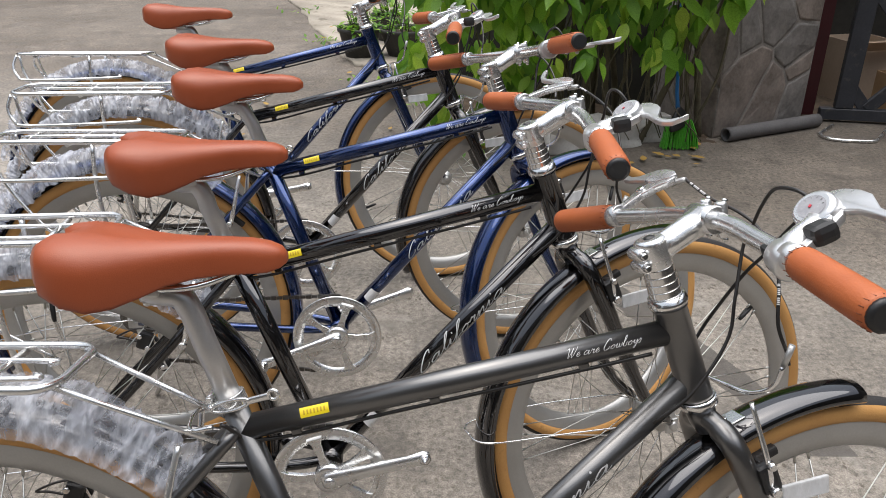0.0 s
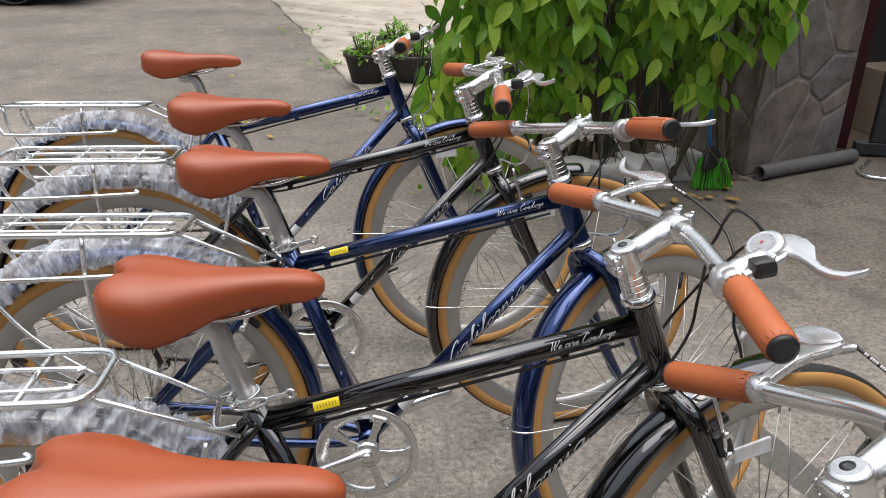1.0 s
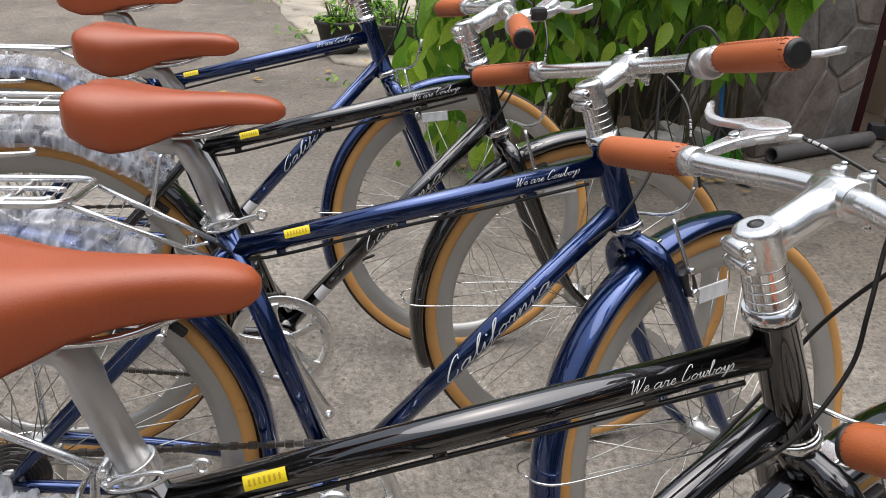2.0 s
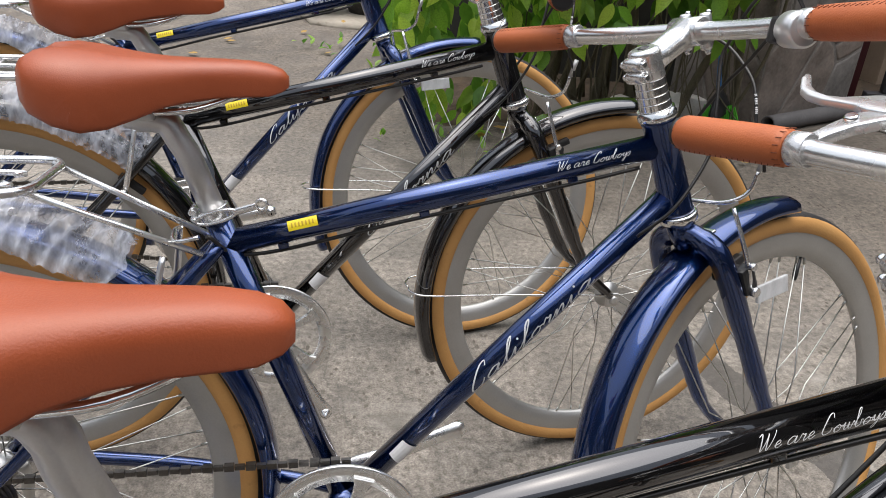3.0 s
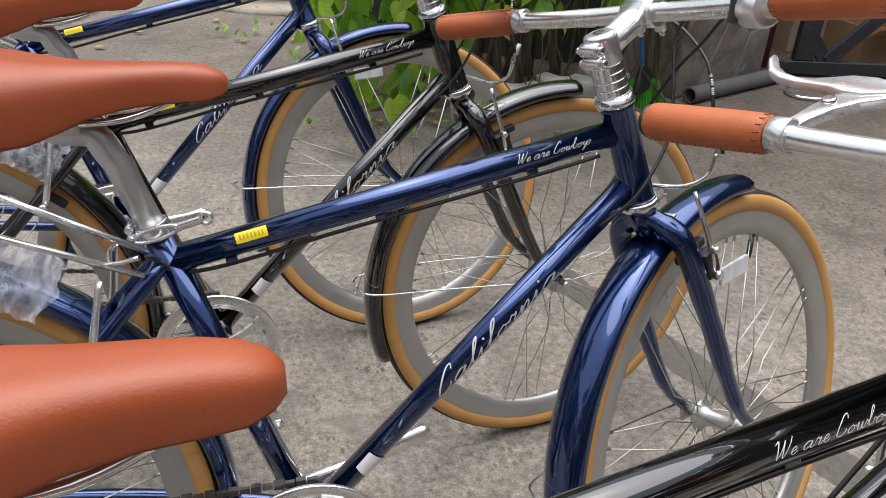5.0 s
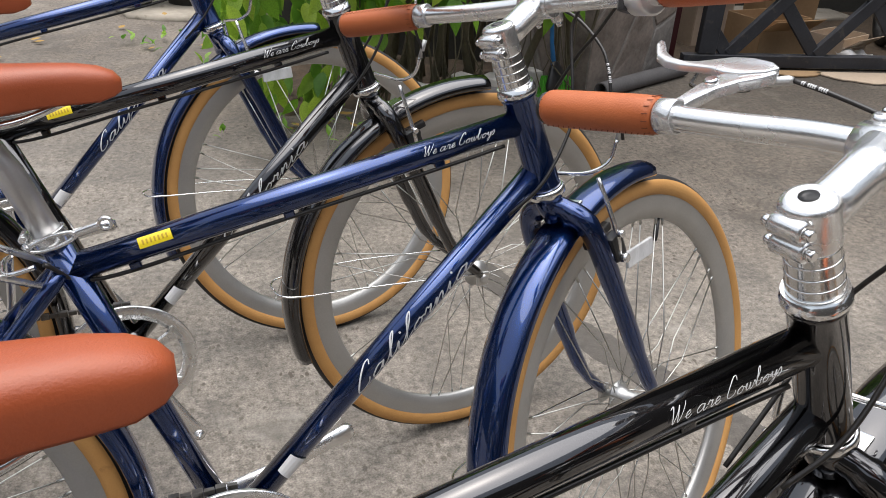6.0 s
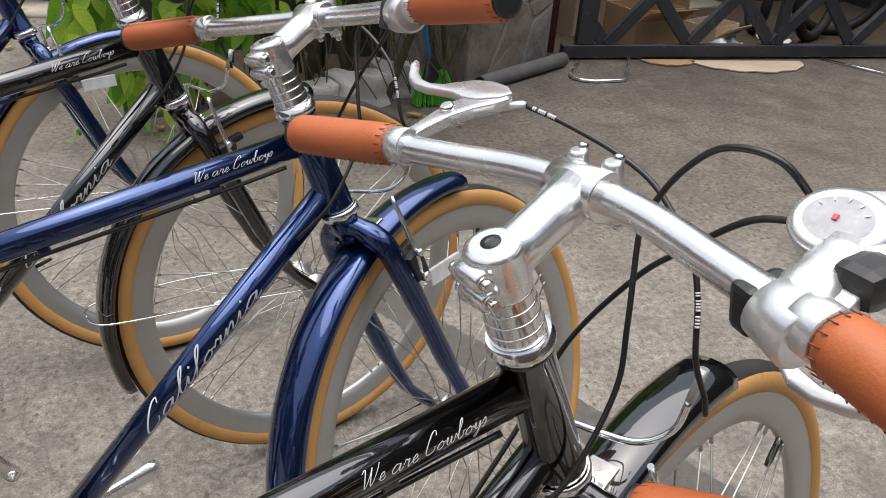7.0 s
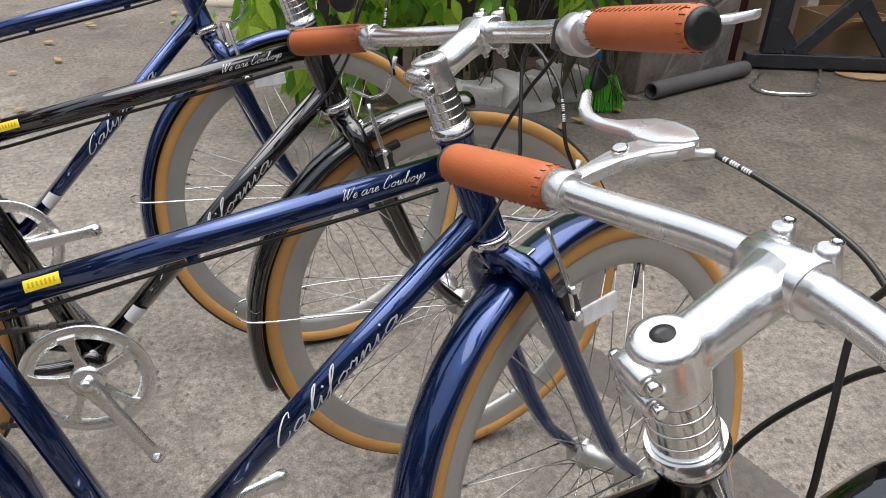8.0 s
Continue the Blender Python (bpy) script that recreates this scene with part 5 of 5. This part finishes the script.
def shrub():
    root = thing("shrub", Matrix.Translation((0.5, 4.05, 0)), "leafy green shrub with large drooping leaves and bare stems", "shrub")
    inv = Matrix.Translation((-0.5, -4.05, 0))
    rnd = random.Random(21)

    def front(x, z):
        bulge = 0.20 * noise.noise(V(x * 2.1, z * 2.3, 4.0)) + 0.10 * noise.noise(V(x * 5, z * 5, 1.0))
        return 3.72 - 0.22 * min(1.0, z / 1.1) + bulge + 0.10 * max(0, x - 0.9)

    def low(x):
        """Height of the lowest leaves along the bed."""
        if x < 0.16:
            return 0.04
        return 0.04 + min(1.0, (x - 0.16) / 0.4) * 0.44 + 0.10 * noise.noise(V(x * 5, 2, 0))
    spots = []
    while len(spots) < 2300:
        x, z = rnd.uniform(-0.16, 1.42), rnd.uniform(0.03, 1.75)
        if z < low(x) or (x < -0.04 + 0.1 * noise.noise(V(z * 4, 0, 3)) and z < 0.35):
            continue
        if x > 1.18 and z < 0.62 + 0.25 * rnd.random():
            continue
        clump = noise.noise(V(x * 4.2, z * 4.2, 8.0))
        if clump < -0.22 and rnd.random() < 0.85:
            continue
        depth = rnd.random() ** 1.6 * 0.42
        spots.append((depth, V(x, front(x, z) + depth, z)))
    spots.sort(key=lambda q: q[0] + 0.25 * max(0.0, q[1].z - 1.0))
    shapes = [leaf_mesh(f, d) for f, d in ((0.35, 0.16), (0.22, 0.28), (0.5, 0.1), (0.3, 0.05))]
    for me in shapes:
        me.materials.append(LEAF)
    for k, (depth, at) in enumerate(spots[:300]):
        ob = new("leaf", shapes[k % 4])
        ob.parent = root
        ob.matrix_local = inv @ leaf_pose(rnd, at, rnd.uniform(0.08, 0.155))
    # the deeper leaves take the darker greens that stand for shade
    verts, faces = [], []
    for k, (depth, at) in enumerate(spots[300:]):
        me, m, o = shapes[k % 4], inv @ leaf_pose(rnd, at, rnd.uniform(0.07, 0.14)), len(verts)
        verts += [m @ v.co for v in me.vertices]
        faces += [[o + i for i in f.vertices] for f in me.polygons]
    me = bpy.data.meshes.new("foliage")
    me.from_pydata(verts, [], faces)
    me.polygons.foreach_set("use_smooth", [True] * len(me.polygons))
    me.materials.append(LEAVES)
    ob = new("foliage", me)
    ob.parent = root
    ob["kind"] = "stuff"
    for k in range(34):
        x, y = rnd.uniform(0.15, 1.34), rnd.uniform(3.80, 4.2)
        r = rnd.choice((0.006, 0.008, 0.011, 0.02))
        top = rnd.uniform(0.8, 1.5)
        pts = [V(x + 0.05 * math.sin(z * 5 + k) + rnd.uniform(-0.03, 0.03), y - 0.10 * z + rnd.uniform(-0.03, 0.03), z) for z in (0.0, top * 0.25, top * 0.5, top * 0.75, top)]
        part("stem", sweep(B(), [inv @ q for q in cat(pts, 4)], [r * (1 - 0.45 * i / 16) for i in range(17)], 7), STEM, root)
    for k in range(26):
        x, y = rnd.uniform(0.3, 1.3), rnd.uniform(3.72, 3.95)
        pts = [V(x, y, rnd.uniform(0.5, 0.9)), V(x + rnd.uniform(-0.1, 0.1), y - 0.04, 0.32), V(x + rnd.uniform(-0.15, 0.15), y - 0.02, 0.05)]
        part("twig", sweep(B(), [inv @ q for q in cat(pts, 5)], 0.0028, 5), STEM, root)


shrub()


def litter():
    rnd = random.Random(3)
    me = leaf_mesh(0.2, -0.1)
    me.materials.append(DRYLEAF)
    spots = [(1.21, 3.60, 0.085)] + [(rnd.uniform(0.0, 1.35), rnd.uniform(3.45, 3.80), rnd.uniform(0.03, 0.065)) for _ in range(26)] + [(rnd.uniform(-1.6, 0.3), rnd.uniform(3.6, 7.5), rnd.uniform(0.03, 0.06)) for _ in range(26)]
    for x, y, s in spots:
        ob = new("fallen_leaf", me)
        z = 0.006 if y < 5.3 else 0.04
        ob.matrix_world = Matrix.Translation((x, y, z + 0.008)) @ Matrix.Rotation(rnd.uniform(0, 6.28), 4, 'Z') @ Matrix.Rotation(rnd.uniform(-0.12, 0.12), 4, 'X') @ Matrix.Diagonal((s, s * 1.2, s, 1))
        tagged(ob, "dry yellow leaf fallen on the ground", "leaf", "fallen leaves")


litter()


# ---- gate and what lies by it ----
G0, G1 = V(2.13, 4.27, 0), V(4.40, 3.90, 0)
GD = (G1 - G0).normalized()
GN = V(GD.y, -GD.x, 0)


def bar_between(a, b, wide, thick):
    """A flat bar in the gate's plane, from a to b given as (along, height)."""
    pa, pb = G0 + GD * a[0] + V(0, 0, a[1]), G0 + GD * b[0] + V(0, 0, b[1])
    d = (pb - pa).normalized()
    n = GN
    s = d.cross(n)
    bm = B()
    vs = [[bm.verts.new(p + s * i * wide / 2 + n * j * thick / 2) for i, j in ((-1, -1), (1, -1), (1, 1), (-1, 1))] for p in (pa, pb)]
    bm.faces.new(vs[0])
    bm.faces.new(list(reversed(vs[1])))
    for k in range(4):
        bm.faces.new((vs[0][k], vs[1][k], vs[1][(k + 1) % 4], vs[0][(k + 1) % 4]))
    bmesh.ops.bevel(bm, geom=bm.edges[:], offset=0.003, segments=1, affect='EDGES')
    return bm


def gate():
    root = thing("gate", Matrix.Identity(4), "dark grey lattice gate with crossed bars, closed", "gate")
    L, H = 2.30, 1.70
    part("bottom_rail", bar_between((-0.02, 0.045), (L, 0.045), 0.062, 0.05), GATEPAINT, root)
    part("top_rail", bar_between((-0.02, H), (L, H), 0.06, 0.05), GATEPAINT, root)
    for s in (0.10, 1.24, L):
        part("post", bar_between((s, 0.08), (s, H - 0.03), 0.095 if s < 0.2 else 0.05, 0.046), GATEPAINT, root)
    for k, foot in enumerate((0.22, 0.70, 1.20, 1.72, 2.2)):
        for sgn in (-1, 1):
            end = foot + sgn * 0.9 * (H - 0.1)
            top = H - 0.04
            if end < 0.1:
                top, end = 0.08 + (foot - 0.1) / 0.9 * 1.0, 0.1
            if end > L - 0.03:
                top, end = 0.08 + (L - 0.03 - foot) / 0.9, L - 0.03
            if abs(end - foot) > 0.1:
                part("lattice_bar", bar_between((foot, 0.075), (end, top), 0.066, 0.020 + 0.006 * (sgn + 1)), GATEPAINT, root)


gate()


def gate_backing():
    """Added dark walls and an unseen roof that keep the space behind the gate shaded."""
    a, b = G0 - GN * 1.5 + GD * -0.2, G1 - GN * 1.5 + GD * 0.6
    for k, (p, q) in enumerate(((a, b), (G0 - GN * 0.35 + GD * -0.35, a + GD * -0.15), (G1 + GD * 0.6 - GN * 0.05, b))):
        d = (q - p).normalized()
        n = V(d.y, -d.x, 0) * 0.05
        tagged(part("wall_store_%d" % (k + 1), prism(B(), [(v.x, v.y) for v in (p - n, q - n, q + n, p + n)], 0, 2.4), SHADEBACKING, None), "added dark wall for the shaded space behind the gate", "wall", kind="structure")
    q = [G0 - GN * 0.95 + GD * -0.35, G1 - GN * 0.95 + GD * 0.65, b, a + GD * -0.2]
    tagged(part("ceiling_added", prism(B(), [(v.x, v.y) for v in q], 2.38, 2.46), SHADEBACKING, None), "added unseen roof that shades the space behind the gate", "roof", kind="structure")
    p = G0 - GN * 0.10 + GD * -0.10
    bm = prism(B(), [(v.x, v.y) for v in (p, p + GD * 0.08, p + GD * 0.08 - GN * 0.03, p - GN * 0.03)], 0.0, 1.6)
    tagged(part("red_panel", bm, MAROON, None), "dark red panel standing behind the gate post", "panel")


gate_backing()
# added floor sheet: its dark colour stands for the shade behind the gate
q = [G0 - GN * 0.06 + GD * -0.3, G1 - GN * 0.06 + GD * 0.6, G1 - GN * 1.5 + GD * 0.6, G0 - GN * 1.5 + GD * -0.3]
tagged(part("floor_shade", prism(B(), [(v.x, v.y) for v in q], 0.0, 0.004), SOIL, None), "added dark sheet for shade on the floor behind the gate", "floor", kind="structure")


def carton(name, s, back, w_, d, h, turn, mat, z=0.0, label="open brown cardboard box behind the gate"):
    at = G0 + GD * s - GN * back
    bm = B()
    t = 0.005
    m = Matrix.Rotation(radians(turn), 4, 'Z')
    for c, sz in (((0, -d / 2, h / 2), (w_, t, h)), ((0, d / 2, h / 2), (w_, t, h)), ((-w_ / 2, 0, h / 2), (t, d - t, h)), ((w_ / 2, 0, h / 2), (t, d - t, h)), ((0, 0, t), (w_ - t, d - t, t))):
        box(bm, m @ V(*c), sz, m)
    root = thing("carton", Matrix.Translation(at + V(0, 0, z)), label, "box", "cartons behind the gate")
    part("box_body", bm, mat, root)
    bm = B()
    box(bm, m @ V(0, -d / 2 - 0.05, h - 0.02), (w_, 0.004, 0.11), m @ Matrix.Rotation(radians(52), 4, 'X'))
    part("flap", bm, mat, root)


carton("carton", 0.56, 0.28, 0.34, 0.26, 0.22, 8, CARD)
carton("carton", 0.80, 0.62, 0.30, 0.28, 0.42, -12, CARD)
carton("carton", 1.02, 0.32, 0.26, 0.2, 0.12, 20, PALECARD, label="low pale cardboard box behind the gate")
carton("carton", 0.30, 0.60, 0.30, 0.24, 0.36, 15, PALECARD, label="pale cardboard box behind the gate")


def clutter_behind():
    rnd = random.Random(9)
    for s, b_, z, rad, tilt in ((1.72, 0.35, 0.27, 0.24, 20), (1.95, 0.50, 0.32, 0.27, -25), (1.45, 0.55, 0.24, 0.2, 60)):
        bm = spun(B(), [(rad + 0.03 * math.cos(2 * math.pi * k / 10), 0.03 * math.sin(2 * math.pi * k / 10)) for k in range(10)], 40)
        ob = part("old_tyre", bm, RUBBER, None, m=Matrix.Translation(G0 + GD * s - GN * b_ + V(0, 0, rad + 0.03)) @ Matrix.Rotation(radians(tilt), 4, 'Z'))
        tagged(ob, "worn black tyre leaning behind the gate", "tyre", "tyres behind the gate")
    for s, b_, z in ((1.33, 0.16, 0.0), (1.02, 0.14, 0.0)):
        bm = B()
        bmesh.ops.create_grid(bm, x_segments=8, y_segments=8, size=0.07)
        for v in bm.verts:
            v.co.z = 0.05 + 0.06 * noise.noise(v.co * 16 + V(s, 0, 0))
        ob = part("crumpled_bag", smooth_all(bm), WHITE, None, m=Matrix.Translation(G0 + GD * s - GN * b_))
        sol = ob.modifiers.new("s", 'SOLIDIFY')
        sol.thickness = 0.004
        tagged(ob, "crumpled white plastic scrap behind the gate", "bag")


clutter_behind()


def flat_card(name, pts, z, mat, label):
    bm = prism(B(), pts, z, z + 0.006)
    ob = part(name, bm, mat, None)
    tagged(ob, label, "cardboard")


def oval(cx, cy, rx, ry, turn, a0, a1, n=18):
    out = []
    for k in range(n + 1):
        a = radians(a0 + (a1 - a0) * k / n)
        x, y = rx * math.cos(a), ry * math.sin(a) * (1 + 0.06 * math.sin(k * 2.1))
        out.append((cx + x * math.cos(radians(turn)) - y * math.sin(radians(turn)), cy + x * math.sin(radians(turn)) + y * math.cos(radians(turn))))
    return out


flat_card("cardboard_sheet", oval(3.12, 4.03, 0.33, 0.20, -11, 180, 360), 0.004, PALECARD, "torn pale cardboard sheet under the gate")
flat_card("cardboard_sheet", oval(2.68, 4.13, 0.15, 0.10, -11, 180, 360), 0.004, CARD, "brown cardboard scrap under the gate")

ob = part("rolled_mat", sweep(B(), cat([V(1.46, 3.868, 0.036), V(1.70, 3.985, 0.036), V(2.05, 4.150, 0.036)], 5), [0.036] * 11, 20, cap=False), ROLLGREY, None)
sol = ob.modifiers.new("s", 'SOLIDIFY')
sol.thickness, sol.offset = 0.008, -1
tagged(ob, "grey rolled rubber mat at the pillar foot", "mat")

u = [V(2.47, 4.18, 0.009), V(2.44, 4.13, 0.009), V(2.255, 3.885, 0.009), V(2.235, 3.866, 0.009), V(2.205, 3.858, 0.009), V(2.07, 3.872, 0.009), V(2.02, 3.895, 0.009), V(1.995, 3.935, 0.009), V(2.00, 3.99, 0.009), V(2.14, 4.15, 0.009)]
tagged(part("bent_metal_rod", sweep(B(), u, 0.009, 10), ALLOY, None), "bent silver metal rod lying on concrete", "rod")
tagged(part("metal_strip", sweep(B(), [V(3.62, 3.99, 0.008), V(3.70, 3.80, 0.008), V(3.78, 3.62, 0.008)], 0.008, 8, flat=0.5), CHROME, None), "thin silver metal strip lying on concrete", "strip")


def broom():
    root = thing("broom", Matrix.Translation((1.19, 3.74, 0)) @ Matrix.Scale(0.86, 4), "broom with green bristles, black head and blue handle", "broom")
    rnd = random.Random(2)
    bm = B()
    for k in range(260):
        u_, v_ = rnd.uniform(-1, 1), rnd.uniform(-1, 1)
        sweep(bm, [V(u_ * 0.070 - 0.02, v_ * 0.016, 0.175), V(u_ * 0.095 - 0.004, v_ * 0.028, 0.085), V(u_ * 0.108 + rnd.uniform(-0.006, 0.006), v_ * 0.036, 0.004 + rnd.uniform(0, 0.014))], [0.0022, 0.002, 0.0016], 4, cap=False)
    ob = part("bristles", bm, GREENB, root, "bright green bristles")
    ob["kind"] = "stuff"
    bm = B()
    sweep(bm, [V(-0.014, 0, 0.135), V(-0.015, 0, 0.139), V(-0.018, 0, 0.158), V(-0.026, 0, 0.205), V(-0.034, 0, 0.242), V(-0.036, 0, 0.250)], [0.090, 0.096, 0.092, 0.062, 0.026, 0.016], 24, flat=0.34)
    part("broom_head", bm, PLASTIC, root, "black plastic broom head")
    part("handle", sweep(B(), [V(-0.036, 0.0, 0.225), V(-0.05, 0.02, 0.33), V(-0.08, 0.17, 1.15)], [0.013, 0.010, 0.010], 12), BLUEB, root, "blue plastic handle")


broom()


def pot(x, y, r, h, seed, wide):
    root = thing("flower_pot", Matrix.Translation((x, y, 0.02)), "black plastic flower pot with small green plant", "flower pot", "flower pots at the bed")
    bm = B()
    prof = [(r * 0.70, 0.0), (r * 0.98, h * 0.86), (r * 1.05, h * 0.87), (r * 1.06, h), (r * 0.98, h), (r * 0.95, h * 0.9), (r * 0.66, 0.012)]
    rings = [[bm.verts.new((rr * math.cos(2 * math.pi * k / 36) * wide, rr * math.sin(2 * math.pi * k / 36), z)) for k in range(36)] for rr, z in prof]
    for a, b in zip(rings, rings[1:]):
        for k in range(36):
            bm.faces.new((a[k], a[(k + 1) % 36], b[(k + 1) % 36], b[k])).smooth = True
    bm.faces.new(list(reversed(rings[0])))
    bm.faces.new(rings[-1])
    part("pot_body", bm, POT, root)
    bm = B()
    bm.faces.new([bm.verts.new((r * 0.93 * wide * math.cos(2 * math.pi * k / 36), r * 0.93 * math.sin(2 * math.pi * k / 36), h * 0.84)) for k in range(36)])
    part("potting_soil", bm, SOIL, root)
    rnd = random.Random(seed)
    me0 = leaf_mesh(0.3, 0.2)
    verts, faces = [], []
    for k in range(150):
        a, q = rnd.uniform(0, 6.28), r * rnd.uniform(0.05, 1.0)
        m = Matrix.Translation((q * math.cos(a) * wide, q * math.sin(a), h * 0.85 + rnd.uniform(0.02, 0.16) * (1.15 - q / r))) @ Matrix.Rotation(a + rnd.uniform(-0.8, 0.8), 4, 'Z') @ Matrix.Rotation(rnd.uniform(-1.0, 0.5), 4, 'Y') @ Matrix.Diagonal((*[rnd.uniform(0.035, 0.075)] * 3, 1))
        o = len(verts)
        verts += [m @ v.co for v in me0.vertices]
        faces += [[o + i for i in f.vertices] for f in me0.polygons]
    me = bpy.data.meshes.new("plant_leaves")
    me.from_pydata(verts, [], faces)
    me.materials.append(LEAVES)
    ob = new("plant_leaves", me)
    ob.parent = root
    ob["kind"] = "stuff"
    for k in range(12):
        a = rnd.uniform(0, 6.28)
        part("plant_stem", sweep(B(), [V(0.3 * r * math.cos(a), 0.3 * r * math.sin(a), h * 0.82), V(0.6 * r * math.cos(a), 0.6 * r * math.sin(a), h + 0.10)], 0.004, 5), STEM, root)


pot(-0.60, 5.82, 0.155, 0.21, 4, 1.0)
pot(-0.25, 5.84, 0.165, 0.20, 6, 1.25)
pot(-0.42, 6.45, 0.15, 0.2, 8, 1.0)


def weeds():
    rnd = random.Random(17)
    verts, faces = [], []
    me0 = leaf_mesh(0.3, 0.3)
    for k in range(110):
        c = rnd.choice(((-0.45, 5.0), (-0.15, 4.5), (0.0, 3.75), (0.25, 3.62), (-0.95, 6.4), (-1.4, 7.9), (0.1, 5.6)))
        m = Matrix.Translation((c[0] + rnd.gauss(0, 0.09), c[1] + rnd.gauss(0, 0.12), 0.025)) @ Matrix.Rotation(rnd.uniform(0, 6.28), 4, 'Z') @ Matrix.Rotation(rnd.uniform(-1.3, -0.3), 4, 'Y') @ Matrix.Diagonal((*[rnd.uniform(0.03, 0.06)] * 3, 1))
        o = len(verts)
        verts += [m @ v.co for v in me0.vertices]
        faces += [[o + i for i in f.vertices] for f in me0.polygons]
    me = bpy.data.meshes.new("weeds")
    me.from_pydata(verts, [], faces)
    me.materials.append(LEAVES)
    tagged(new("weeds", me), "small green weeds growing in the cracks", "weeds", kind="stuff")


weeds()


def car():
    root = thing("parked_car", Matrix.Translation((-6.25, 10.4, 0)), "black car parked at the road side", "car")
    bm = B()
    side = [(-2.05, 0.22), (2.0, 0.22), (2.10, 0.45), (2.05, 0.72), (1.15, 0.88), (0.55, 1.36), (-1.2, 1.40), (-1.95, 0.95), (-2.12, 0.75), (-2.12, 0.4)]
    lo = [bm.verts.new((x, -0.85 + (0.14 if z > 0.9 else 0), z)) for x, z in side]
    hi = [bm.verts.new((x, 0.85 - (0.14 if z > 0.9 else 0), z)) for x, z in side]
    bm.faces.new(lo)
    bm.faces.new(list(reversed(hi)))
    for k in range(len(side)):
        bm.faces.new((lo[k], hi[k], hi[(k + 1) % len(side)], lo[(k + 1) % len(side)]))
    bmesh.ops.recalc_face_normals(bm, faces=bm.faces[:])
    bmesh.ops.bevel(bm, geom=bm.edges[:], offset=0.05, segments=3, affect='EDGES')
    part("car_body", smooth_all(bm), CARPAINT, root)
    for x in (-1.3, 1.3):
        for y in (-0.76, 0.76):
            w0 = part("car_wheel", spun(B(), [(0.31 + 0.02 * math.cos(a), 0.09 * math.sin(a)) for a in [2 * math.pi * k / 12 for k in range(12)]], 32), RUBBER, root, m=Matrix.Translation((x, y, 0.33)))
            bm = B()
            sweep(bm, [V(0, -0.08, 0), V(0, 0.08, 0)], 0.2, 24)
            part("car_rim", bm, SATIN, w0)


car()
